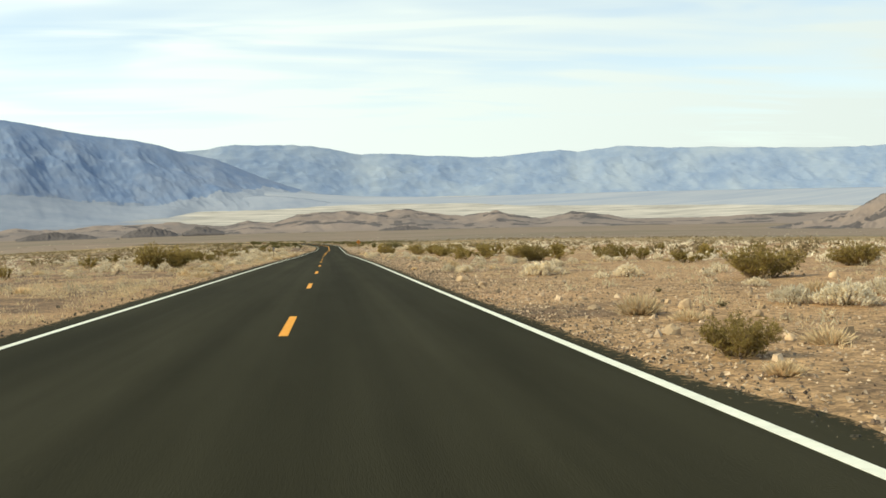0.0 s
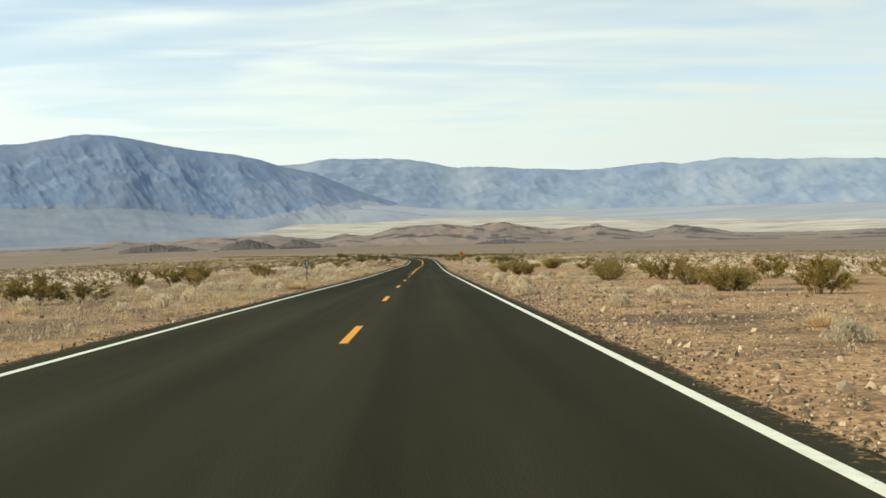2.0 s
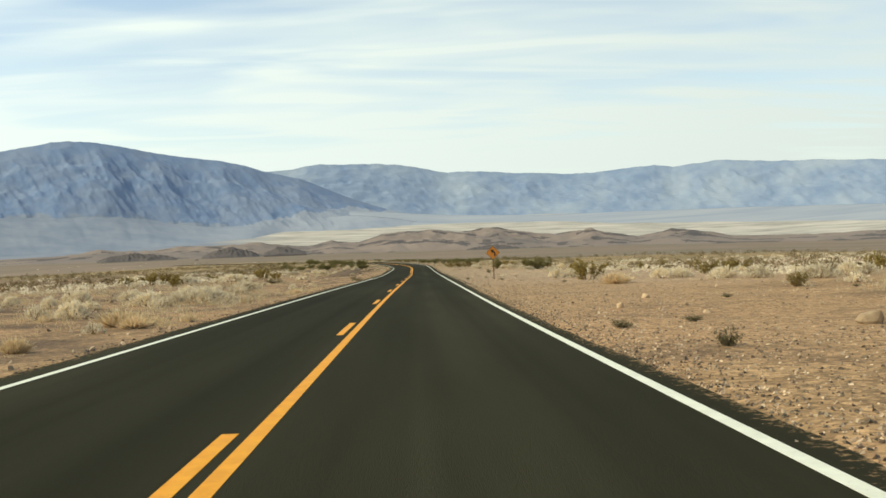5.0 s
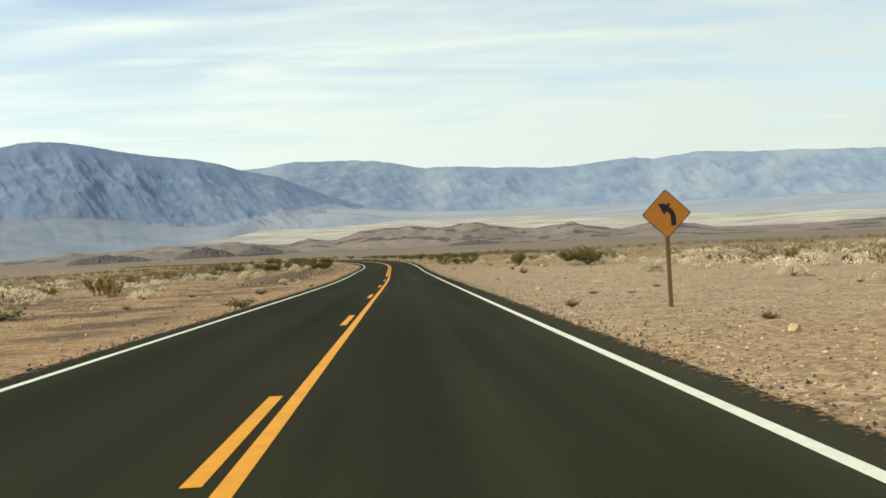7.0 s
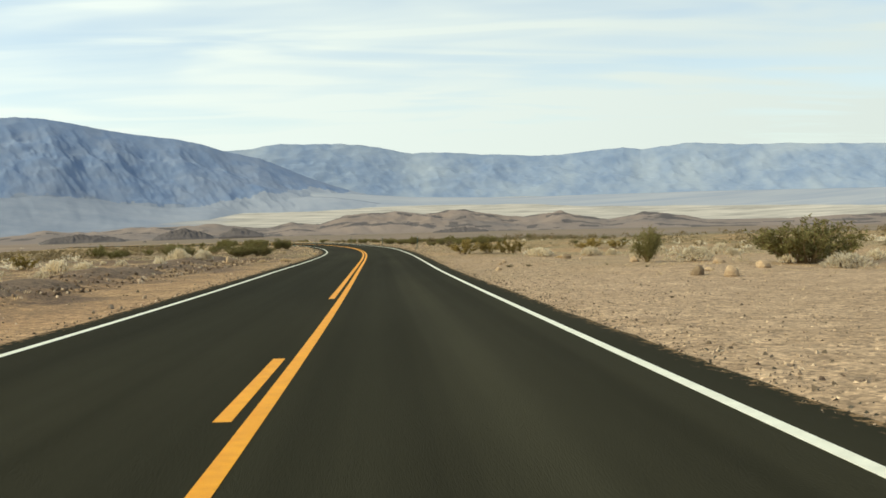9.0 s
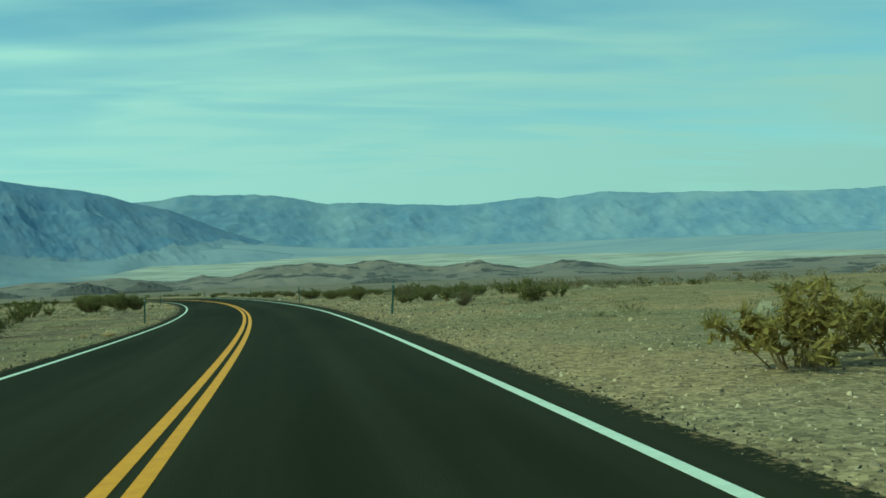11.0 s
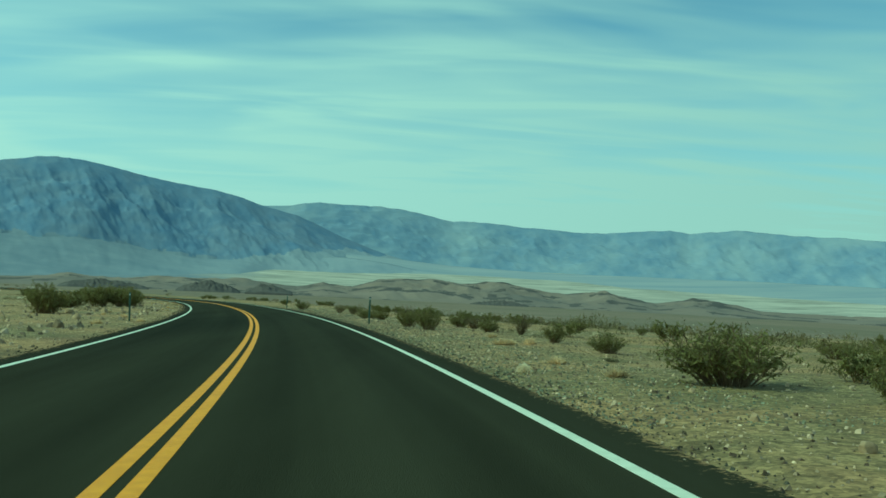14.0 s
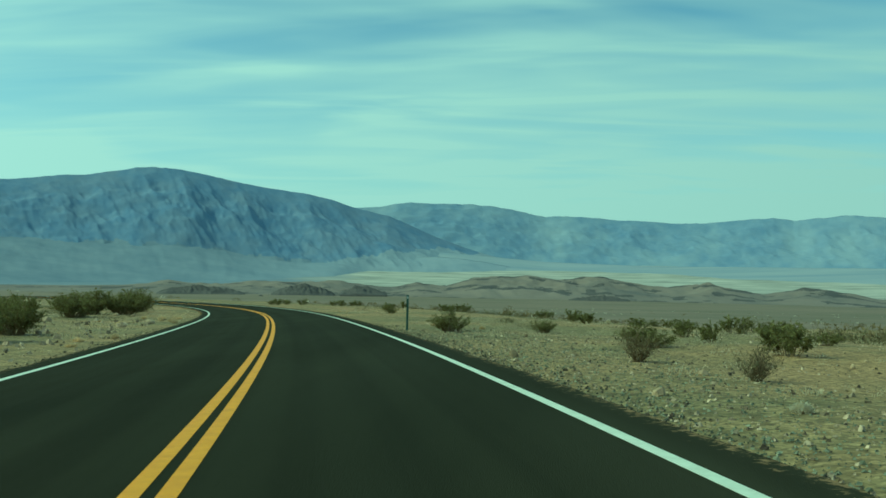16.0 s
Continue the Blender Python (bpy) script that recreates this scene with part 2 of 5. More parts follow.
# the western colours are fan gravel with blue haze put into them
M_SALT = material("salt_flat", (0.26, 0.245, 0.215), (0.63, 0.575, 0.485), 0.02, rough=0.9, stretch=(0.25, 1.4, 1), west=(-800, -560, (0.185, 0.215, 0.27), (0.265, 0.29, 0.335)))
# gravel blued and paled in its colour to show haze
M_FARFAN = material("haze_tinted_far_fan", (0.262, 0.305, 0.375), (0.385, 0.40, 0.425), 0.011, rough=0.95, stretch=(0.12, 1.3, 0))
# haze is painted into both pairs of gravel colours, paler towards the east
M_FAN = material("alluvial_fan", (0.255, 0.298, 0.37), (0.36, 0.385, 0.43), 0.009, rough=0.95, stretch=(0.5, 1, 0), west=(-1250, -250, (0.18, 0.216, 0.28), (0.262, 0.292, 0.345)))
M_HILL = material("brown_rock_hills", (0.20, 0.157, 0.13), (0.29, 0.228, 0.184), 0.008, detail=9, rough=0.95, second=(0.155, 0.132, 0.12), second_scale=0.004)
M_DARK = material("dark_outcrop_rock", (0.072, 0.062, 0.06), (0.125, 0.106, 0.098), 0.03, rough=0.95)
# distance haze and lit and shaded facets are mixed into this rock's colour
M_MOUNT = material("haze_tinted_mountain_rock", (0.146, 0.213, 0.34), (0.215, 0.274, 0.378), 0.016, detail=6, rough=0.95, second=(0.20, 0.245, 0.33), second_scale=0.004, stretch=(1, 1, 0.6))
# the blue of the distant air is painted into the range's rock
M_FAR = material("haze_tinted_range_rock", (0.184, 0.255, 0.38), (0.274, 0.338, 0.432), 0.013, detail=6, rough=0.95, second=(0.335, 0.39, 0.455), second_scale=0.0035, stretch=(1, 1, 0.6))
M_STONE = material("pale_stone", (0.21, 0.15, 0.10), (0.50, 0.385, 0.255), 5, rough=0.9, bump=0.01, bump_scale=20, island=0.72)
M_CHIP = material("grey_olive_chips", (0.12, 0.118, 0.076), (0.27, 0.262, 0.18), 5, rough=0.9, island=0.55)
M_DARKSTONE = material("dark_stone", (0.075, 0.052, 0.036), (0.17, 0.12, 0.082), 5, rough=0.9, island=0.5)
M_ROCK = material("rough_desert_rock", (0.29, 0.195, 0.11), (0.54, 0.40, 0.245), 4, rough=0.9, bump=0.02, bump_scale=12, each=0.5)
M_STEM = material("grey_brown_stems", (0.165, 0.115, 0.055), (0.28, 0.20, 0.105), 12, rough=0.95)
M_LEAF = material("olive_creosote_leaves", (0.24, 0.18, 0.053), (0.39, 0.295, 0.10), 3, rough=0.9, spec=0.12, island=0.3, each=0.2, translucent=0.48)
M_SCRUB = material("dull_scrub_leaves", (0.16, 0.12, 0.06), (0.26, 0.195, 0.10), 0.3, rough=0.9, island=0.3, translucent=0.3)
M_HOLLY = material("silvery_shrub_leaves", (0.66, 0.575, 0.415), (0.87, 0.775, 0.585), 4, rough=0.85, island=0.15, each=0.12, translucent=0.35)
M_BUFF = material("buff_brush_leaves", (0.43, 0.345, 0.21), (0.64, 0.545, 0.37), 0.8, rough=0.9, island=0.2, translucent=0.3)
M_BANK = material("dark_bank_soil", (0.095, 0.063, 0.037), (0.20, 0.134, 0.082), 2.4, detail=10, rough=0.95, bump=0.03, bump_scale=9, pebble=0.5)
M_STRAW = material("dry_straw_grass", (0.56, 0.425, 0.245), (0.77, 0.605, 0.37), 4, rough=0.9, island=0.25, each=0.15, translucent=0.4)
M_TWIG = material("brown_bush_twigs", (0.115, 0.078, 0.042), (0.20, 0.14, 0.078), 8, rough=0.95, island=0.3)
M_GREEN = material("dark_green_bush_leaves", (0.152, 0.138, 0.05), (0.26, 0.232, 0.09), 3, rough=0.9, spec=0.12, island=0.3, translucent=0.4)
M_CRUMB = material("asphalt_crumbs", (0.03, 0.029, 0.021), (0.075, 0.065, 0.048), 6, rough=0.9, island=0.5)
M_DEAD = material("dead_olive_twigs", (0.10, 0.085, 0.04), (0.20, 0.165, 0.085), 6, rough=0.95, island=0.3)
M_SIGN = material("orange_yellow_sign_sheet", (0.46, 0.165, 0.016), (0.55, 0.205, 0.022), 3, rough=0.45, spec=0.4)
M_BLACK = material("black_sign_ink", (0.012, 0.012, 0.012), (0.02, 0.02, 0.02), 5, rough=0.6)
M_WOOD = material("weathered_wood_post", (0.14, 0.08, 0.04), (0.23, 0.135, 0.07), 8, rough=0.9, bump=0.004, bump_scale=40, stretch=(1, 1, 0.1))
M_STEEL = material("galvanised_steel", (0.30, 0.31, 0.30), (0.42, 0.43, 0.42), 10, rough=0.5)
M_POST = material("dark_green_post_paint", (0.055, 0.10, 0.075), (0.09, 0.14, 0.11), 8, rough=0.6, spots=(0.16, 0.12, 0.08), spot_scale=25, spot_at=0.70)
M_REFLECT = material("white_reflector", (0.6, 0.62, 0.6), (0.7, 0.7, 0.7), 20, rough=0.3)
M_BROWN = material("brown_plate", (0.07, 0.045, 0.03), (0.10, 0.065, 0.045), 10, rough=0.6)


# ---- mesh helpers ----
def solid(name, verts, faces, mat, smooth=False):
    me = bpy.data.meshes.new(name)
    me.from_pydata([tuple(map(float, v)) for v in verts], [], faces)
    for m in mat if isinstance(mat, (list, tuple)) else [mat]:
        me.materials.append(m)
    if smooth:
        me.shade_smooth()
    me.update()
    return me


def part(name, me, parent, label=""):
    ob = new(name, me)
    ob.parent = parent
    if label:
        tagged(ob, label)
    return ob


def from_bm(name, bm, mat, smooth=False):
    me = bpy.data.meshes.new(name)
    bm.to_mesh(me)
    bm.free()
    me.materials.append(mat)
    if smooth:
        me.shade_smooth()
    return me


def box(bm, lo, hi, bevel=0.0):
    r = bmesh.ops.create_cube(bm, size=1.0)
    for v in r["verts"]:
        v.co = Vector([(lo[k] + hi[k]) / 2 + v.co[k] * (hi[k] - lo[k]) for k in range(3)])
    if bevel:
        bmesh.ops.bevel(bm, geom=list({e for v in r["verts"] for e in v.link_edges}), offset=bevel, segments=1, affect="EDGES")


def grid_faces(nu, nv):
    a = np.arange(nu * nv).reshape(nu, nv)
    return np.stack([a[:-1, :-1], a[:-1, 1:], a[1:, 1:], a[1:, :-1]], -1).reshape(-1, 4)


def grid_mesh(name, P, mats, smooth=True, index=None, flip=False):
    """A sheet from an array of points (nu, nv, 3)."""
    nu, nv, _ = P.shape
    f = grid_faces(nu, nv)
    if flip:
        f = f[:, ::-1]
    me = bpy.data.meshes.new(name)
    me.vertices.add(nu * nv)
    me.vertices.foreach_set("co", P.reshape(-1).astype(np.float32))
    me.loops.add(len(f) * 4)
    me.loops.foreach_set("vertex_index", f.reshape(-1).astype(np.int32))
    me.polygons.add(len(f))
    me.polygons.foreach_set("loop_start", np.arange(0, len(f) * 4, 4, dtype=np.int32))
    for m in mats:
        me.materials.append(m)
    if index is not None:
        me.polygons.foreach_set("material_index", index.reshape(-1).astype(np.int32))
    me.update(calc_edges=True)
    me.validate()
    if smooth:
        me.shade_smooth()
    else:
        me.shade_flat()
    return me


TABLE = np.random.RandomState(7).rand(256, 256)


def vnoise(x, y):
    xi, yi = np.floor(x).astype(int), np.floor(y).astype(int)
    u, v = x - xi, y - yi
    u, v = u * u * (3 - 2 * u), v * v * (3 - 2 * v)
    a, b = TABLE[xi & 255, yi & 255], TABLE[(xi + 1) & 255, yi & 255]
    c, d = TABLE[xi & 255, (yi + 1) & 255], TABLE[(xi + 1) & 255, (yi + 1) & 255]
    return (a * (1 - u) + b * u) * (1 - v) + (c * (1 - u) + d * u) * v


def fbm(x, y, octaves=5, gain=0.5, ridged=False):
    total, amp, norm = 0.0, 1.0, 0.0
    for k in range(octaves):
        n = vnoise(x * 2**k + 17.3 * k, y * 2**k + 5.1 * k)
        if ridged:
            n = 1 - abs(2 * n - 1)
        total, norm, amp = total + n * amp, norm + amp, amp * gain
    return total / norm


def smooth(x, a, b):
    t = np.clip((x - a) / (b - a), 0, 1)
    return t * t * (3 - 2 * t)


# ---- the road's line: bends, slopes and banking along its length s ----
STEP = 2.0
S = np.arange(-60, 700, STEP)
BEND = np.array([0.44, -0.13, -0.12, 0.09, -0.32, 0.05, -0.13, 0.5, -0.2, 0.94, 1.68, 1.6, 1.82, 1.7, 1.02, 3.11, 3.16, 3.16, 3.16, 3.16, 3.16, 3.16, 3.16]) * 1e-3
SLOPE = np.array([0.91, 0.3, -0.84, -0.12, 1.49, -0.68, 0.47, 2.73, 0.5, -0.04, 0.67, -0.98, -0.05, -0.34, -0.21, -0.13, -0.08, -0.06, -0.05]) * 1e-4
BANK = np.array([-0.78, -0.65, 0.88, 0.38, -0.12, -1.61, 3.14, 2.28, 2.46, 2.28, 1.95, 1.74, 1.63]) * 1e-2
_k = np.interp(S, np.arange(60, 721, 30.0), BEND)
_k[S < 60] = 0
HEAD = np.cumsum(_k) * STEP
HEAD -= np.interp(0, S, HEAD)
RX = np.cumsum(-np.sin(HEAD)) * STEP
RY = np.cumsum(np.cos(HEAD)) * STEP
RX -= np.interp(0, S, RX)
RY -= np.interp(0, S, RY)
_v = np.cumsum(np.interp(S, np.arange(0, 721, 40.0), SLOPE)) * STEP
_v -= np.interp(0, S, _v)
RZ = np.cumsum(_v) * STEP
RZ -= np.interp(0, S, RZ)
RZ = RZ - 0.055 * RY
RB = np.interp(S, np.arange(0, 721, 60.0), BANK)
DR, DL = 3.48, 3.57          # from the centre line to the right and left edge lines
ER, EL = DR + 0.66, DL + 0.55  # to the edges of the asphalt, at the widest


def on_road(s, o, up=0.0):
    """Points of the road's plane at length s, o metres to the right of the centre line."""
    s, o = np.asarray(s, float), np.asarray(o, float)
    h = np.interp(s, S, HEAD)
    return np.stack([np.interp(s, S, RX) + o * np.cos(h), np.interp(s, S, RY) + o * np.sin(h),
                     np.interp(s, S, RZ) + np.clip(o, -6, 6) * np.interp(s, S, RB) + up], -1)


MX, MY, MZ = 1.25, 227.1, -10.9  # the middle of the drive, from which the distance is laid out
FALL_D = [0, 100, 213, 330, 450, 600, 800, 1200, 2000, 2600, 3100, 3300, 3600, 3900, 4200, 4600, 5400]
FALL_Z = [-1.2, -5.8, -10.4, -15.6, -22.2, -29.0, -36.9, -51.0, -77.0, -93.0, -98.0, -95.0, -66.0, -34.0, -8.0, 4.0, 8.0]


def bank_middle(s):
    return -9.4 - 0.055 * np.maximum(s - 290, 0) + 1.2 * (fbm(s / 14, s * 0 + 2, 2) - 0.5)


def bank_rise(s, o):
    """A low bank of dug soil left of the road before the bend."""
    u = np.clip((o - bank_middle(s)) / 2.6, -1, 1)
    return 0.32 * np.cos(u * math.pi / 2) ** 2 * smooth(s, 268, 278) * (1 - smooth(s, 328, 338))


def ground_z(x, y):
    x, y = np.asarray(x, float), np.asarray(y, float)
    shape = x.shape
    x, y = x.ravel(), y.ravel()
    z = np.empty_like(x)
    for a in range(0, len(x), 20000):
        X, Y = x[a:a + 20000], y[a:a + 20000]
        u = Y - MY
        d = np.hypot(np.maximum(u, 0), (X - MX) * 0.8)
        far = MZ + np.interp(d, FALL_D, FALL_Z) + np.where(u < 0, -0.055 * u, 0)
        far = far + 2.0 * (fbm(X / 90, Y / 90, 4) - 0.5) * smooth(d, 80, 500)
        q = ((X[:, None] - RX[::2]) ** 2 + (Y[:, None] - RY[::2]) ** 2).argmin(1) * 2
        o = (X - RX[q]) * np.cos(HEAD[q]) + (Y - RY[q]) * np.sin(HEAD[q])
        along = -(X - RX[q]) * np.sin(HEAD[q]) + (Y - RY[q]) * np.cos(HEAD[q])
        s = S[q] + along
        off = np.hypot(o, np.maximum(0, abs(along) - 3))
        near = np.interp(s, S, RZ) + np.clip(o, -6, 6) * np.interp(s, S, RB)
        edge = np.where(o > 0, ER - 0.3 * (1 - smooth(s, 170, 240)), EL)
        out = off - edge
        near += np.where(out < 0.6, -0.16 + 0.12 * smooth(out, -0.5, 0.6), -0.04)
        rough = smooth(out, 0.6, 6)
        near += rough * (0.34 * (fbm(X / 7, Y / 7, 4) - 0.5) + 0.8 * (fbm(X / 31 + 9, Y / 31, 3) - 0.5) * smooth(out, 4, 18))
        near += bank_rise(s, o) - 0.065 * np.maximum(o - 15, 0) * smooth(s, 395, 460)  # the land falls away outside the bend
        w = smooth(off, 45, 190)
        z[a:a + 20000] = near * (1 - w) + far * w
    return z.reshape(shape)


def spread(stops):
    """Line positions from (start, end, step) stretches."""
    return np.unique(np.concatenate([np.arange(a, b, c) for a, b, c in stops]).round(3))


def build_ground():
    xs = spread([(-5200, -2200, 160), (-2200, -300, 45), (-300, -90, 10), (-90, -40, 2.5), (-40, 32, 0.8), (32, 80, 2.5), (80, 300, 10), (300, 2600, 45), (2600, 5400, 160)])
    ys = spread([(-700, -60, 40), (-60, -10, 5), (-10, 520, 1.9), (520, 660, 4), (660, 1200, 18), (1200, 2600, 50), (2600, 4400, 30), (4400, 5400, 100)])
    X, Y = np.meshgrid(xs, ys, indexing="ij")
    Z = ground_z(X, Y)
    cx, cy = (X[:-1, :-1] + X[1:, 1:]) / 2, (Y[:-1, :-1] + Y[1:, 1:]) / 2
    d = np.hypot(cx - MX, np.maximum(cy - MY, 0)) * (1 + 0.12 * (fbm(cx / 300, cy / 300, 3) - 0.5))
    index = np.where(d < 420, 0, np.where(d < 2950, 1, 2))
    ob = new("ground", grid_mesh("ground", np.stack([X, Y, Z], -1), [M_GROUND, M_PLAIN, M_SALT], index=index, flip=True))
    tagged(ob, "tan gravelly desert ground falling to a pale valley floor", "ground", kind="structure")


build_ground()


def ribbon(name, s0, s1, o0, o1, up, mat, thick=0.0, step=2.0, ragged=0.0):
    """A strip of the road between two offsets, with sides if it is thick."""
    s = np.append(np.arange(s0, s1, step), s1)
    jag = ragged * 0.15 * (vnoise(s * 0.9, s * 0 + 3.3) - 0.5) + ragged * 0.3 * (vnoise(s * 0.12, s * 0 + 7.3) - 0.5)
    if mat is M_YELLOW:  # the paint lies a little right of the middle in the bend
        shift = 0.08 * smooth(s, 300, 345)
        o0, o1 = o0 + shift, o1 + shift
    if ragged:  # the shoulder is narrower on the first stretch
        jag = jag + 0.10 * (vnoise(s * 1.9, s * 0 + 1.7) - 0.5)
        o1 = o1 - 0.3 * (1 - smooth(s, 170, 240)) + 0.28 * np.exp(-(((s - 13.6) / 1.3) ** 2))
    rows = [on_road(s, o0 - jag, up), on_road(s, o1 + jag, up)]
    if thick:
        rows = [on_road(s, o0 - jag - 0.05, up - thick)] + rows + [on_road(s, o1 + jag + 0.05, up - thick)]
    elif not ragged:
        rows = [on_road(s, o0, up - 0.03)] + rows + [on_road(s, o1, up - 0.03)]
    me = grid_mesh(name, np.stack(rows, 0), [mat], smooth=False, flip=True)
    if ragged:  # across and along, for the wheel tracks
        o = np.stack([np.broadcast_to(k, s.shape) for k in (o0 - jag - 0.05, o0 - jag, o1 + jag, o1 + jag + 0.05)])
        uv = me.uv_layers.new(name="across_along")
        vi = np.empty(len(me.loops), np.int32)
        me.loops.foreach_get("vertex_index", vi)
        rim = me.uv_layers.new(name="to_edges")
        rim.data.foreach_set("uv", np.stack([(o - o[1]).reshape(-1)[vi], (o[2] - o).reshape(-1)[vi]], -1).reshape(-1).astype(np.float32))
        uv.data.foreach_set("uv", np.stack([o.reshape(-1)[vi], np.broadcast_to(s, o.shape).reshape(-1)[vi]], -1).reshape(-1).astype(np.float32))
    return me


def build_road():
    road = new("road")
    tagged(road, "dark asphalt two-lane desert road with painted lines", "road", kind="structure")
    part("asphalt", ribbon("asphalt", -55, 690, -EL, ER, 0.0, M_ASPHALT, thick=0.22, step=0.5, ragged=0.22), road)
    for name, o in (("edge_line", DR), ("edge_line", -DL)):
        part(name, ribbon(name, -55, 690, o - 0.06, o + 0.06, 0.004, M_WHITE), road, "solid white edge line")
    part("centre_line", ribbon("centre_line", 152.4, 690, -0.065, 0.065, 0.004, M_YELLOW), road, "solid yellow line")
    part("centre_line", ribbon("centre_line", 280.0, 690, -0.29, -0.16, 0.004, M_YELLOW), road, "solid yellow line")
    for k in range(-4, 9):
        s = 20.72 + 14.63 * k
        part("dash", ribbon("dash", s, s + 3.66, -0.065, 0.065, 0.004, M_YELLOW, step=1.2), road)
    for s in [152.4 + 13.81 * k for k in range(5)] + [221.46 + 14.63 * k for k in range(4)]:
        part("dash", ribbon("dash", s, s + 3.66, -0.29, -0.16, 0.004, M_YELLOW, step=1.2), road)


build_road()


def build_soil_bank(s0=268.0, s1=338.0):
    """The dark dug soil on the low bank left of the road before the bend."""
    A, U = np.meshgrid(np.arange(s0, s1, 0.4), np.linspace(-1, 1, 21), indexing="ij")
    mid = bank_middle(A)
    P = on_road(A.ravel(), (mid + 1.9 * U).ravel()).reshape(*A.shape, 3)
    ends = smooth(A, s0, s0 + 8) * (1 - smooth(A, s1 - 8, s1))
    ragged = fbm(P[..., 0] / 1.4, P[..., 1] / 1.4, 4) - 0.5 + 0.8 * (fbm(P[..., 0] / 5, P[..., 1] / 5, 2) - 0.5)
    lift = 0.12 * np.cos(U * math.pi / 2) * ends - 0.05 + 0.30 * ragged
    P[..., 2] = ground_z(P[..., 0], P[..., 1]) + lift
    tagged(new("soil_bank", grid_mesh("soil_bank", P, [M_BANK])), "low bank of dark brown soil and rubble beside the road", "soil bank", kind="structure")


build_soil_bank()


# ---- hills and mountains, laid out by bearing and range from the middle of the drive ----
def range_mesh(name, az, crest, r0, rc, r1, mats, foot, rough, gully, fine=0.07, rows=56, seed=0.0, power=1.3, dark=None, smooth_top=False, grain=(5, 2), apron=None, skew=0.0):
    """A ridge whose skyline follows crest (bearing to the right, degrees above level), with folds and gullies on its face."""
    a = np.arange(az[0], az[1], fine)
    knots = np.array(crest)
    top = np.interp(a, knots[:, 0], knots[:, 1])
    soft = np.exp(-np.linspace(-2, 2, 2 * int(1.0 / fine) + 1) ** 2)
    soft /= soft.sum()
    r = np.concatenate([np.linspace(r0, rc, rows), np.linspace(rc, r1, 14)[1:]])
    A, R = np.meshgrid(np.radians(a), r, indexing="ij")
    bx, by = A * rc, R
    t = np.where(R < rc, (R - r0) / (rc - r0), 1 - 0.7 * (R - rc) / (r1 - rc))
    warp = 60 * (fbm(bx / 260 + seed, by / 260, 3) - 0.5)
    bx = bx + skew * (by - rc)
    folds = fbm((bx + warp) / (gully * 2.2) + seed, by / (gully * grain[0]) + seed, 5, 0.55, True)
    folds2 = fbm((bx - warp + by * 0.25) / gully + seed + 31, by / (gully * grain[1]) + 3, 4, 0.5, True)
    swell = fbm(bx / 500 + seed, by / 400 + 5, 3)
    base = np.interp(a, [k[0] for k in foot], [k[1] for k in foot])
    half = len(soft) // 2
    base = np.convolve(np.pad(base, half, mode="edge"), soft, mode="valid")[:, None]
    if smooth_top:
        top = np.convolve(np.pad(top, half, mode="edge"), soft, mode="valid")
    zc = rc * np.tan(np.radians(top))[:, None]
    zf = r0 * np.tan(np.radians(base))
    rise = np.clip(t, 0, 1) ** power
    z = zf + (zc - zf) * rise
    amp = rough * np.clip(zc - zf, 5, None) * np.clip(t * 1.05 * (1.25 - t), 0, None) * 2.4
    amp = amp * (1 - (0.62 if apron else 0.4) * smooth(t, 0.7, 1.0)) if rough < 0.2 else amp
    z = z + amp * (0.8 * (folds - 0.62) + 0.5 * (folds2 - 0.62) + 0.6 * (swell - 0.5))
    z = z + (2.2 if rough > 0.2 else 0.55) * (folds2 - 0.6) * smooth(t, 0.5, 1.0) * 2.0
    z[:, 0] -= 12
    z[:, -1] -= 30
    P = np.stack([MX + R * np.sin(A), MY + R * np.cos(A), MZ + z], -1)
    index = None
    if dark:
        f = fbm(bx / dark[0] + 3 + seed, by / (dark[0] * 0.8), 4)[:-1, :-1]
        index = (f > dark[1]).astype(int)
    if apron:  # gravel reaching up the foot in lobes, smoother than the rock
        lim = np.interp(np.degrees(A), *zip(*apron))
        el = np.degrees(np.arctan2(z, R)) + 0.9 * (fbm(bx / 70 + seed, by / 500, 4) - 0.5)
        index = (el < lim)[:-1, :-1].astype(int)
    return grid_mesh(name, P, mats, index=index, flip=True)


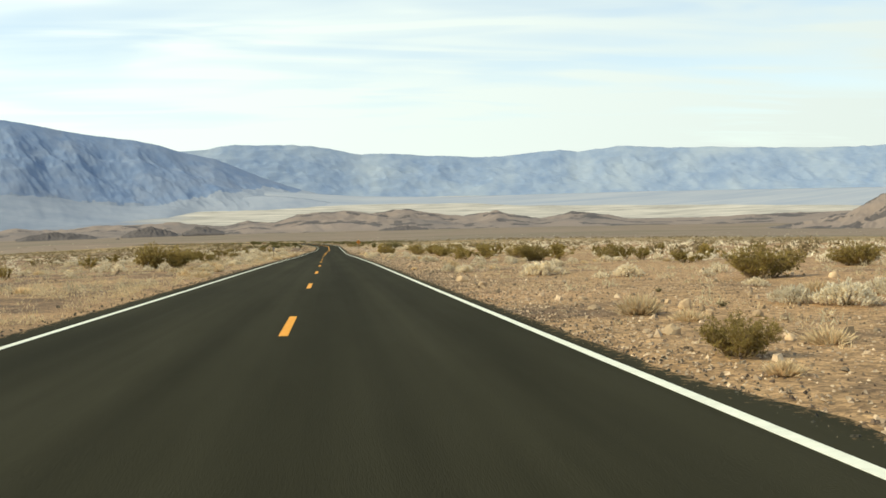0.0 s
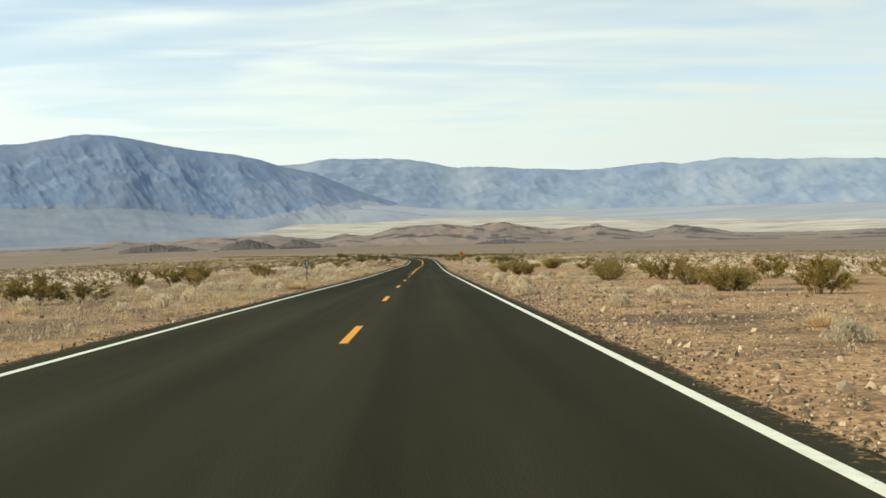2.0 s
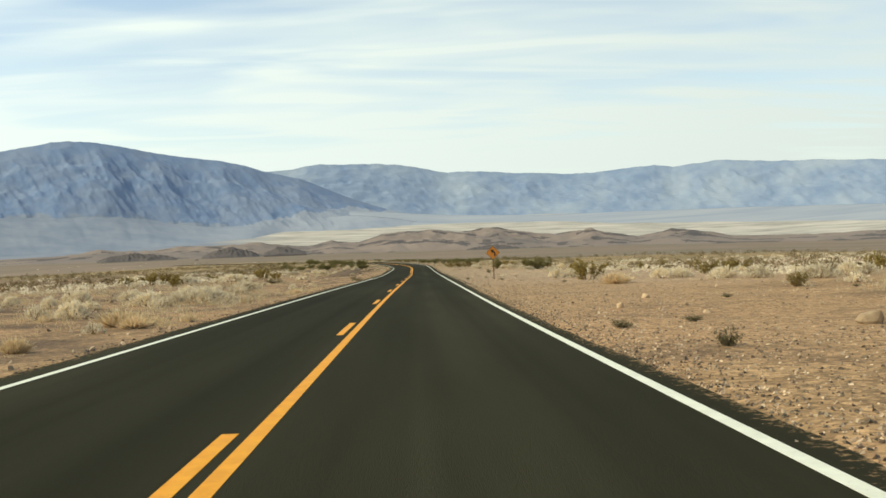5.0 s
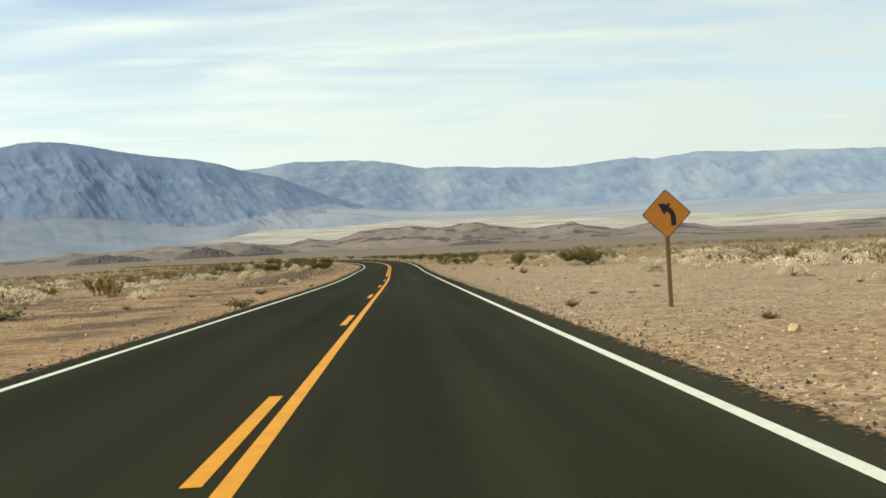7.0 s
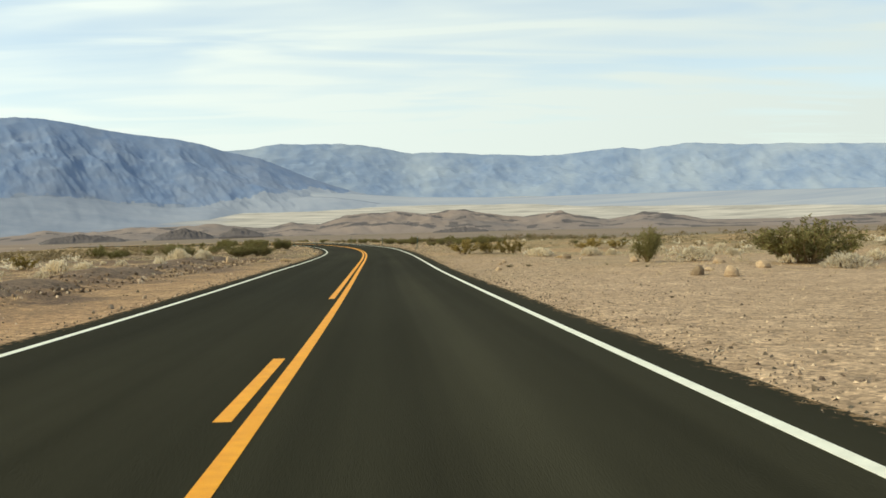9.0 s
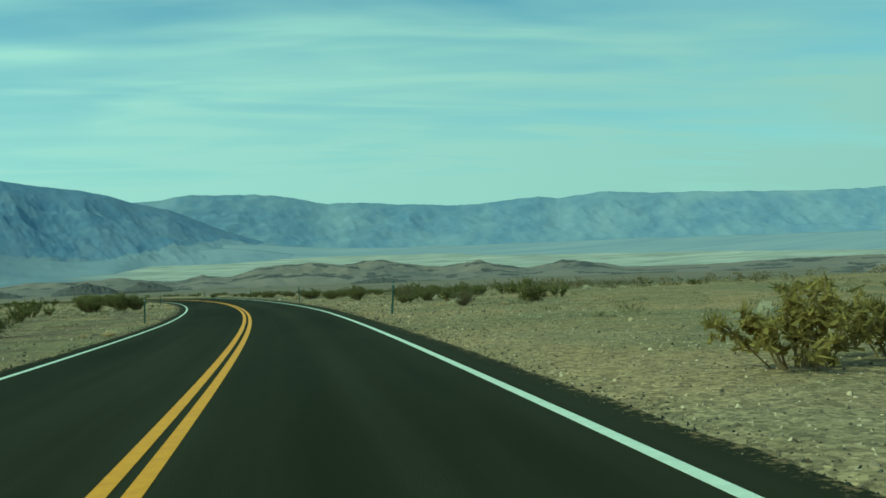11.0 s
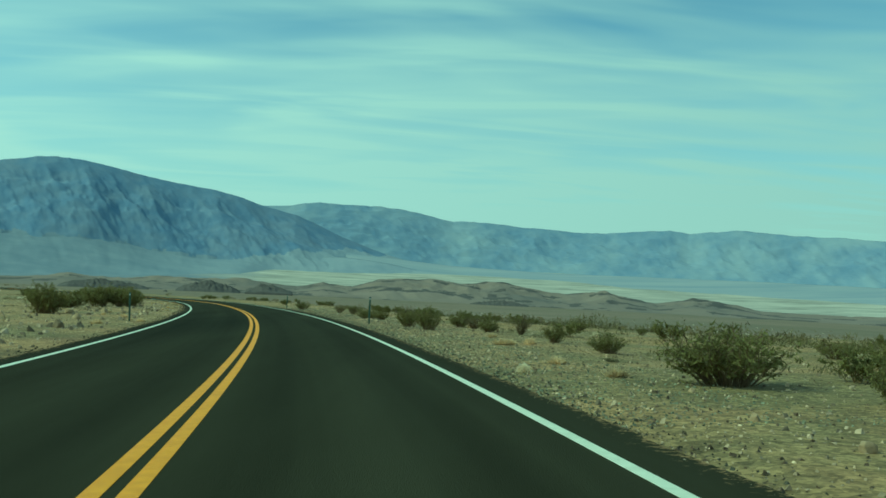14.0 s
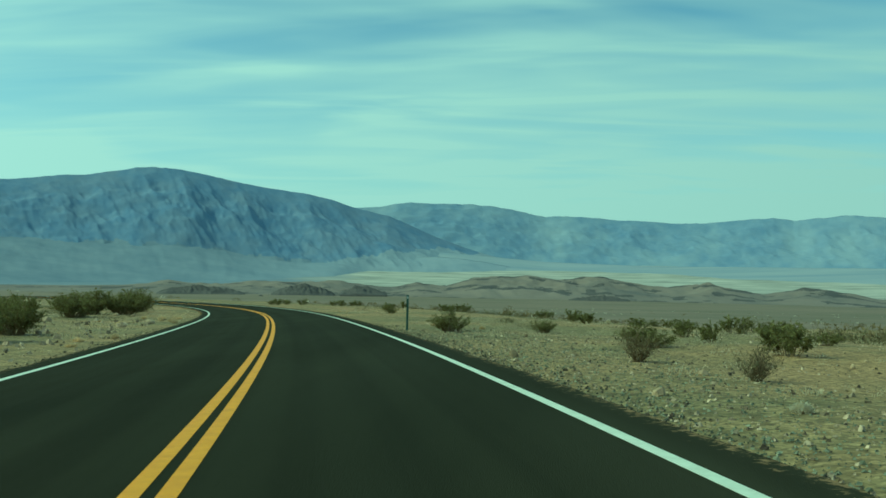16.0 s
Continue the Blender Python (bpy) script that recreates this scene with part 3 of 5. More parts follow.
def build_distance():
    left = [(-38, 3.5), (-32, 3.75), (-28, 4.0), (-24, 4.36), (-22.2, 4.62), (-21.3, 4.86), (-20.4, 4.93), (-18.8, 4.88), (-17.3, 4.63), (-14.8, 4.17), (-13.3, 3.98), (-13, 3.96), (-11.9, 3.78),
            (-10.4, 3.45), (-8.6, 2.95), (-7.1, 2.62), (-5.7, 2.05), (-4.4, 1.5), (-2.6, 0.85), (-1.2, 0.45), (0, 0.1), (1.4, -0.6)]
    foot = [(-40, 0.9), (-22, 0.85), (-18.5, 1.05), (-15, 0.3), (-12, 0.0), (-9, 0.2), (-8, 0.1), (-5.8, 0.4), (-4.4, 0.6), (-3, 0.6), (0, 0.3), (1.5, 0.1)]
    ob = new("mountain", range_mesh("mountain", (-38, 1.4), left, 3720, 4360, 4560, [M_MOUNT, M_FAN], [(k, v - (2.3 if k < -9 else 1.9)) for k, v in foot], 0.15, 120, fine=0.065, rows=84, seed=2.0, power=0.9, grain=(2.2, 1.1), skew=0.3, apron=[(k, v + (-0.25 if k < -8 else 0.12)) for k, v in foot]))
    tagged(ob, "bare desert mountain with eroded gullies, coloured blue-grey for haze", "mountain", kind="structure")
    far = [(-14, 2.8), (-8.9, 3.03), (-7.6, 3.15), (-5.8, 3.42), (-3.6, 3.42), (-1.2, 3.32), (0.5, 3.03), (2.1, 2.72), (4.1, 2.8), (6.2, 2.64), (9.2, 2.44), (11.1, 2.45), (13.1, 2.65),
           (14.7, 2.76), (15.8, 2.56), (18.4, 2.85), (21, 2.7), (25, 2.6), (28.5, 2.45), (33, 2.4), (44, 2.5)]
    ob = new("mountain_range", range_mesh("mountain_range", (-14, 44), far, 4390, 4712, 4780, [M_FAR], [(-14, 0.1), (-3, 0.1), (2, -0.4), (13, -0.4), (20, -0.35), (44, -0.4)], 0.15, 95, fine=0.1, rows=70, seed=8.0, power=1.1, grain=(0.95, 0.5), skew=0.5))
    tagged(ob, "mountain range across the valley, coloured pale blue for haze", "mountain", kind="structure")
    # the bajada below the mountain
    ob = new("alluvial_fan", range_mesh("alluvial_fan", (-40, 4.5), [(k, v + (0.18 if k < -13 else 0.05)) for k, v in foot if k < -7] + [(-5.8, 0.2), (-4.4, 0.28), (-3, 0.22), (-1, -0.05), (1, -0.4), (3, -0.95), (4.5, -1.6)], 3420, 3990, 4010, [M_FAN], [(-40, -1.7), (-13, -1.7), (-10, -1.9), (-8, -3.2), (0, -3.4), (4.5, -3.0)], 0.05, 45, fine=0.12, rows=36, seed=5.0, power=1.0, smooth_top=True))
    tagged(ob, "smooth gravel fan, coloured grey for haze, spreading below the mountain", "hillside", kind="structure")
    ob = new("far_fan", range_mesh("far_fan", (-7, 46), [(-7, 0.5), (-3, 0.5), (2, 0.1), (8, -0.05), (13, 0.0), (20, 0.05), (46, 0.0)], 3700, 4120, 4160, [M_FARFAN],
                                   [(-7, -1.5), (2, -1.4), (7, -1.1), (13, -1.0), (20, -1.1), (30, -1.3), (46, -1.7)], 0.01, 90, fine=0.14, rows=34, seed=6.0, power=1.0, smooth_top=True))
    tagged(ob, "gravel slope across the valley floor, coloured pale grey for haze", "hillside", kind="structure")
    hills = [(-40, -1.7), (-24, -1.75), (-21.2, -1.6), (-18.9, -1.35), (-16.8, -1.5), (-13.8, -1.29), (-9.6, -1.27), (-8, -1.47), (-6.7, -1.56), (-5.3, -1.22), (-3.6, -1.42), (-1.9, -0.9),
             (1.1, -0.81), (2.5, -0.89), (5.3, -0.79), (6.6, -1.02), (8.7, -1.25), (10.9, -0.93), (12.8, -1.36), (13.8, -1.51), (15.8, -1.12), (18.1, -1.35), (19.4, -1.62), (24, -1.62), (29, -1.35), (40, -1.3)]
    ob = new("low_hills", range_mesh("low_hills", (-40, 40), hills, 2420, 2960, 3150, [M_HILL, M_DARK], [(-40, -2.15), (40, -2.15)], 0.42, 46, fine=0.13, rows=52, seed=12.0, dark=(80, 0.60), power=1.0))
    tagged(ob, "brown eroded low hills before the valley floor", "hills", kind="structure")
    ob = new("hillside", range_mesh("hillside", (28.5, 46), [(28.5, -2.6), (30.1, -2.15), (32.9, -1.65), (34.5, -1.25), (35.8, -0.55), (37, 0.0), (40, 0.9), (46, 1.3)], 1250, 1500, 1640,
                                    [M_HILL, M_DARK], [(28, -2.9), (46, -2.4)], 0.4, 22, rows=40, seed=3.0, dark=(40, 0.55)))
    tagged(ob, "rocky brown hillside rising from the plain", "hillside", kind="structure")
    # dark rock outcrops: bearing, crest, width, range, height and where the crest lies along the width
    for n, (az, el, wide, r, tall, peak) in enumerate(((-11.5, -1.28, 3.5, 2380, 0.75, 0.5), (-8.2, -1.42, 2.6, 2375, 0.5, 0.35), (-13.7, -2.05, 1.5, 2050, 0.4, 0.5), (2.0, -2.27, 2.6, 1900, 0.5, 0.3),
                                                       (4.9, -1.72, 3.4, 2385, 0.36, 0.45), (-17.0, -1.42, 4.6, 2390, 0.6, 0.5))):
        q = np.linspace(0, 1, 15)
        hump = np.where(q < peak, q / peak, (1 - q) / (1 - peak)) ** 0.7
        crag = 0.75 + 0.5 * (fbm(q * 6 + 3.7 * n, q * 0 + n, 3) - 0.5)
        c = [(az + (k - 0.5) * wide, el - tall * (1 - h * g)) for k, h, g in zip(q, hump, crag / crag.max())]
        ob = new("outcrop", range_mesh("outcrop", (az - wide / 2, az + wide / 2), c, r - 70, r, r + 60, [M_DARK], [(az - 3, el - tall - 0.1), (az + 3, el - tall - 0.1)], 0.55, 11, fine=0.05, rows=22, seed=2.7 * n + 1))
        tagged(ob, "small dark rock outcrop on the plain", "rock", group="outcrops on the plain", kind="structure")


build_distance()


# ---- signs and posts by the road ----
def stand(s, o, turn=0.0, lean=0.0):
    """A pose on the ground beside the road, turned to face back along it."""
    p = on_road(s, o)
    z = float(ground_z(np.array([p[0]]), np.array([p[1]]))[0])
    return Matrix.LocRotScale((p[0], p[1], z), Euler((0, radians(lean), float(np.interp(s, S, HEAD)) + radians(turn))), None)


def build_curve_sign(s, o):
    sign = new("curve_warning_sign")
    tagged(sign, "orange-yellow diamond warning sign with black bent arrow", "road sign")
    bm = bmesh.new()
    box(bm, (-0.045, -0.045, -0.35), (0.045, 0.045, 2.15), 0.006)
    part("post", from_bm("post", bm, M_WOOD), sign, "weathered square wooden post")
    # the diamond plate with rounded corners
    def diamond(half, y0, y1, mat, name, rim=0.0):
        bm = bmesh.new()
        ring = []
        for k in range(4):
            for j in range(5):
                a = radians(90 * k + 90 - 36 + 18 * j)
                c = (half - 0.055) * 1.0
                ring.append((c * math.cos(radians(90 * k + 90)) + 0.055 * math.cos(a), c * math.sin(radians(90 * k + 90)) + 0.055 * math.sin(a)))
        front = [bm.verts.new((x, y0, z)) for x, z in ring]
        back = [bm.verts.new((x, y1, z)) for x, z in ring]
        bm.faces.new(front)
        bm.faces.new(back[::-1])
        for i in range(len(ring)):
            j = (i + 1) % len(ring)
            bm.faces.new((front[j], front[i], back[i], back[j]))
        bmesh.ops.recalc_face_normals(bm, faces=bm.faces)
        return from_bm(name, bm, mat)
    plate = part("plate", diamond(0.54, -0.052, -0.048, M_STEEL, "plate"), sign, "diamond aluminium plate")
    face = part("face", diamond(0.536, -0.055, -0.0525, M_BLACK, "face"), plate, "black border")
    part("sheet", diamond(0.512, -0.0575, -0.0555, M_SIGN, "sheet"), plate, "orange-yellow reflective sheet")
    for ob in (plate,):
        ob.location = (0, 0, 2.12)
    # the arrow: up, then bending to the left, with a head
    pts = [(0.15, -0.27), (0.15, -0.10)] + [(0.15 - 0.24 * (1 - math.cos(radians(a))), -0.10 + 0.24 * math.sin(radians(a))) for a in range(13, 66, 13)]
    half, strip = 0.058, []
    for i, (x, z) in enumerate(pts):
        a, b = pts[max(i - 1, 0)], pts[min(i + 1, len(pts) - 1)]
        dx, dz = b[0] - a[0], b[1] - a[1]
        n = math.hypot(dx, dz)
        strip.append(((x - dz / n * half, z + dx / n * half), (x + dz / n * half, z - dx / n * half)))
    bm = bmesh.new()
    rows = [[bm.verts.new((p[0], -0.0595, p[1])) for p in pair] for pair in strip]
    for a, b in zip(rows, rows[1:]):
        bm.faces.new((a[0], a[1], b[1], b[0]))
    (x, z), (dx, dz) = pts[-1], (pts[-1][0] - pts[-2][0], pts[-1][1] - pts[-2][1])
    n = math.hypot(dx, dz)
    dx, dz = dx / n, dz / n
    tip = [(x - dz * 0.15 - dx * 0.02, z + dx * 0.15 - dz * 0.02), (x + dz * 0.15 - dx * 0.02, z - dx * 0.15 - dz * 0.02), (x + dx * 0.23, z + dz * 0.23)]
    bm.faces.new([bm.verts.new((p[0], -0.0595, p[1])) for p in tip])
    bmesh.ops.recalc_face_normals(bm, faces=bm.faces)
    part("arrow", from_bm("arrow", bm, M_BLACK), plate, "black bent arrow")
    for z in (-0.22, 0.22):
        bm = bmesh.new()
        bmesh.ops.create_cone(bm, cap_ends=True, segments=8, radius1=0.014, radius2=0.014, depth=0.012, matrix=pose(0, -0.062, z, 90))
        part("bolt", from_bm("bolt", bm, M_STEEL), plate)
    sign.matrix_basis = stand(s, o, -3, -1.2)


build_curve_sign(223.2, 7.1)


def build_delineator(height=1.24):
    """A bent steel channel post with a reflector."""
    ob = new("delineator_post")
    bm = bmesh.new()
    for lo, hi in (((-0.026, -0.006, -0.3), (0.026, 0.0, height)), ((-0.03, -0.0, -0.3), (-0.025, 0.024, height)), ((0.025, -0.0, -0.3), (0.03, 0.024, height)),
                   ((-0.04, 0.018, -0.3), (-0.03, 0.024, height)), ((0.03, 0.018, -0.3), (0.04, 0.024, height))):
        box(bm, lo, hi, 0.0015)
    part("channel", from_bm("channel", bm, M_POST), ob)
    bm = bmesh.new()
    box(bm, (-0.022, -0.013, height - 0.14), (0.022, -0.006, height - 0.06), 0.003)
    part("reflector", from_bm("reflector", bm, M_REFLECT), ob, "small white reflector")
    for z in (height - 0.04, height - 0.3):
        bm = bmesh.new()
        bmesh.ops.create_cone(bm, cap_ends=True, segments=6, radius1=0.008, radius2=0.008, depth=0.01, matrix=pose(0, -0.01, z, 90))
        part("bolt", from_bm("bolt", bm, M_STEEL), ob)
    return tagged(ob, "dark green steel channel post on the gravel shoulder", "post", group="delineator posts along the bend")


post = build_delineator()
POSTS = [(351.8, 5.4, 4.5), (390.4, 4.95, 0.5), (432.0, 5.2, 0.0), (473.0, 4.7, 0.0), (365.5, -5.0, 1.0), (431.3, -5.3, -1.5)]
for s, o, lean in POSTS[1:]:
    copy_thing(post, stand(s, o, 0, lean))
post.matrix_basis = stand(*POSTS[0][:2], 0, POSTS[0][2])


def build_mile_marker(s, o):
    ob = new("mile_marker")
    tagged(ob, "narrow brown mile marker plate on a brown post", "road marker")
    bm = bmesh.new()
    box(bm, (-0.03, -0.015, -0.3), (0.03, 0.015, 1.45), 0.004)
    part("post", from_bm("post", bm, M_WOOD), ob)
    bm = bmesh.new()
    box(bm, (-0.115, -0.024, 1.02), (0.115, -0.017, 1.47), 0.003)
    plate = part("plate", from_bm("plate", bm, M_BROWN), ob, "dark brown marker plate")
    for k in range(3):
        bm = bmesh.new()
        box(bm, (-0.05, -0.028, 1.10 + 0.12 * k), (0.05, -0.0245, 1.17 + 0.12 * k))
        part("character_bar", from_bm("character_bar", bm, M_REFLECT), plate)
    ob.matrix_basis = stand(s, o, 2, 1.0)


build_mile_marker(123.6, -6.05)


# ---- plants and stones ----
rng = np.random.RandomState(11)


def tri_mesh(name, V, F, mat):
    V, F = np.asarray(V, np.float32).reshape(-1, 3), np.asarray(F, np.int32)
    n = F.shape[1]
    me = bpy.data.meshes.new(name)
    me.vertices.add(len(V))
    me.vertices.foreach_set("co", V.reshape(-1))
    me.loops.add(F.size)
    me.loops.foreach_set("vertex_index", F.reshape(-1))
    me.polygons.add(len(F))
    me.polygons.foreach_set("loop_start", np.arange(0, F.size, n, dtype=np.int32))
    me.materials.append(mat)
    me.update(calc_edges=True)
    me.shade_flat()
    return me


def leaves(P, size, long=1.6, upward=0.3):
    """One small pointed leaf at each point, turned at random."""
    n = len(P)
    a = rng.normal(size=(n, 3))
    a[:, 2] += upward * 2
    a /= np.linalg.norm(a, axis=1)[:, None]
    b = np.cross(a, rng.normal(size=(n, 3)))
    b /= np.linalg.norm(b, axis=1)[:, None]
    sz = (np.asarray(size) * rng.uniform(0.6, 1.4, n))[:, None]
    V = np.stack([P - a * sz * long / 2 - b * sz * 0.42, P - a * sz * long / 2 + b * sz * 0.42, P + a * sz * long * 0.75], 1)
    return V.reshape(-1, 3), np.arange(3 * n).reshape(-1, 3)


def twigs(paths, r0, r1):
    """Three-sided tapered stems along paths (n, k, 3)."""
    n, k, _ = paths.shape
    rad = np.linspace(1, 0, k)[None, :, None] * (r0 - r1) + r1
    V = []
    for j in range(3):
        ang = 2 * math.pi * j / 3
        V.append(paths + rad * np.array([math.cos(ang), math.sin(ang), 0.15]))
    V = np.stack(V, 2)  # n, k, 3, 3
    idx = np.arange(n * k * 3).reshape(n, k, 3)
    F = []
    for j in range(3):
        q = (j + 1) % 3
        F.append(np.stack([idx[:, :-1, j], idx[:, :-1, q], idx[:, 1:, q], idx[:, 1:, j]], -1).reshape(-1, 4))
    return V.reshape(-1, 3), np.concatenate(F)


def stem_paths(n, spread_, k=5, top=1.0, curl=0.12):
    az = rng.uniform(0, 2 * math.pi, n)
    out = spread_ * np.sqrt(rng.uniform(0.02, 1, n))
    h = top * rng.uniform(0.62, 1.0, n) * (1 - 0.35 * (out / spread_) ** 2)
    t = np.linspace(0, 1, k)[None, :]
    x = 0.06 * np.cos(az * 1.7)[:, None] * (1 - t) + (out * np.cos(az))[:, None] * t**0.85
    y = 0.06 * np.sin(az * 2.3)[:, None] * (1 - t) + (out * np.sin(az))[:, None] * t**0.85
    P = np.stack([x, y, h[:, None] * t**1.05 - 0.03 * (t < 0.01)], -1)
    P[:, 1:] += rng.normal(size=(n, k - 1, 3)) * curl * np.linspace(0.2, 0.6, k - 1)[None, :, None]
    P[..., 2] = np.maximum(P[..., 2], -0.03)
    return P


def branchlets(P, per, reach):
    n, k, _ = P.shape
    out = []
    for _ in range(per):
        t = rng.uniform(0.14, 0.98, n) * (k - 1)
        i = np.minimum(t.astype(int), k - 2)
        f = (t - i)[:, None]
        a = P[np.arange(n), i] * (1 - f) + P[np.arange(n), i + 1] * f
        d = rng.normal(size=(n, 3)) * 0.7 + (P[:, -1] - P[:, 0]) * 0.6 + np.array([0, 0, 0.35])
        d /= np.linalg.norm(d, axis=1)[:, None]
        L = reach * rng.uniform(0.5, 1.2, n)[:, None]
        out.append(np.stack([a, a + d * L * 0.5, a + d * L + rng.normal(size=(n, 3)) * 0.03], 1))
    return np.concatenate(out)


def along(P, n, lo=0.2):
    """n points scattered round the given paths."""
    k = P.shape[1]
    i = rng.randint(0, len(P), n)
    t = rng.uniform(lo, 1.0, n) * (k - 1)
    j = np.minimum(t.astype(int), k - 2)
    f = (t - j)[:, None]
    return P[i, j] * (1 - f) + P[i, j + 1] * f


def fan_paths(n, spread_, k=5, top=1.0, curl=0.10, edge=0.3, foot=0.05):
    """Stems that rise from one foot and open outwards."""
    az = rng.uniform(0, 2 * math.pi, n)
    out = spread_ * np.sqrt(rng.uniform(0.01, 1, n))
    h = top * rng.uniform(0.6, 1.0, n) * (1 - edge * (out / spread_) ** 2)
    t = np.linspace(0, 1, k)[None, :]
    r = foot * (out[:, None] / spread_ if foot > 0.05 else 1) * (1 - t) + out[:, None] * t
    P = np.stack([r * np.cos(az)[:, None], r * np.sin(az)[:, None], h[:, None] * t**0.92 - 0.03 * (t < 0.01)], -1)
    P[:, 1:] += rng.normal(size=(n, k - 1, 3)) * curl * np.linspace(0.12, 0.6, k - 1)[None, :, None]
    P[..., 2] = np.maximum(P[..., 2], -0.03)
    return P


def merged(*pieces):
    V, F, n = [], [], 0
    for v, f in pieces:
        V.append(v)
        F.append(f + n)
        n += len(v)
    return np.concatenate(V), np.concatenate(F)


def sprigs(B, n, size, scatter, lo=0.25, long=2.0):
    """Small leaves gathered along the outer parts of the twigs."""
    pts = along(B, n, lo)
    return leaves(pts + rng.normal(size=pts.shape) * scatter, size, long, 0.8)


def build_creosote(kind="full", leaf_mat=None):
    """A bush one metre high and about one metre wide, at the origin."""
    ob = new("creosote_bush")
    stems, per, count, size, thick = {"full": (84, 4, 4900, 0.021, 0.008), "thin": (56, 4, 2800, 0.021, 0.007), "dry": (80, 5, 3000, 0.022, 0.006), "distant": (16, 3, 1300, 0.034, 0.010)}[kind]
    P = fan_paths(stems, 0.56, top=1.08, curl=0.07, edge=0.34, foot=0.17)
    B = branchlets(P, per, 0.20 if kind == "distant" else 0.15)
    fine = B[: len(B) * (2 if kind != "distant" else 1) // 3]
    part("branchwork", tri_mesh("branchwork", *merged(twigs(P, thick, 0.003), twigs(fine, 0.0045, 0.0018)), M_TWIG if kind == "dry" else M_STEM), ob, "thin grey-brown branching stems")
    leaf = merged(sprigs(B, count // 2, size, 0.014, long=2.8), sprigs(P, count // 2, size, 0.020, 0.35, 2.8))
    part("foliage", tri_mesh("foliage", *leaf, leaf_mat or M_LEAF), ob, "small dark olive leaves" if leaf_mat else "small olive-green leaves")
    words = {"thin": "thin straggling olive creosote bush on gravel", "dry": "dark olive creosote bush with many dry brown twigs"}
    return tagged(ob, words.get(kind, "open olive-green creosote bush on desert gravel"), "bush", group="creosote bushes along the road")


def build_twiggy_bush():
    """A bush of bare brown twigs with few leaves left."""
    ob = new("brown_bush")
    P = fan_paths(64, 0.54, curl=0.13)
    B = branchlets(P, 6, 0.17)
    part("branchwork", tri_mesh("branchwork", *merged(twigs(P, 0.008, 0.003), twigs(B, 0.0042, 0.002)), M_TWIG), ob, "bare brown twigs")
    part("foliage", tri_mesh("foliage", *sprigs(B, 1100, 0.02, 0.02), M_DEAD), ob, "a few dull olive leaves")
    return tagged(ob, "brown twiggy desert bush nearly bare of leaves", "bush", group="brown bushes along the bend")


def build_stalky_bush(s, o):
    """The tall bush with dry flower stalks above its leaves."""
    ob = new("tall_creosote_bush")
    P = fan_paths(74, 1.25, k=6, top=1.5, curl=0.2, edge=0.45)
    B = branchlets(P, 6, 0.30)
    part("branchwork", tri_mesh("branchwork", *merged(twigs(P, 0.016, 0.004), twigs(B[: len(B) * 2 // 3], 0.006, 0.002)), M_STEM), ob, "grey-brown spreading stems")
    part("foliage", tri_mesh("foliage", *merged(sprigs(B, 5200, 0.026, 0.035), sprigs(P, 1400, 0.026, 0.03, 0.45)), M_LEAF), ob, "fine olive leaves")
    Q = fan_paths(11, 0.75, k=6, top=2.15, curl=0.16, edge=0.12)
    C = branchlets(Q[:, 3:], 5, 0.16)
    part("dry_stalks", tri_mesh("dry_stalks", *merged(twigs(Q, 0.011, 0.005), twigs(C, 0.006, 0.003)), M_TWIG), ob, "bare dry flower stalks")
    part("seed_heads", tri_mesh("seed_heads", *sprigs(C, 420, 0.03, 0.025, 0.4, 1.3), M_DEAD), ob, "dry brown seed heads")
    tagged(ob, "tall olive creosote bush with bare dry stalks above the leaves", "bush")
    ob.matrix_basis = site(s, o, 1.05, 1.15)


def build_plumed_bush(s, o):
    """The upright bush whose limbs end in leafy plumes."""
    ob = new("plumed_bush")
    P = fan_paths(34, 0.95, k=6, top=1.95, curl=0.16, edge=0.35)
    part("branchwork", tri_mesh("branchwork", *twigs(P, 0.024, 0.007), M_STEM), ob, "bare crooked limbs")
    pts = along(P, 7600, 0.3)
    lift = rng.normal(size=pts.shape) * np.array([0.085, 0.085, 0.10])
    part("foliage", tri_mesh("foliage", *leaves(pts + lift, 0.032, 2.0, 0.9), M_GREEN), ob, "dense dark green plumes")
    tagged(ob, "upright dark green desert bush with leafy plumes", "bush")
    ob.matrix_basis = site(s, o, 1.0, 1.0)


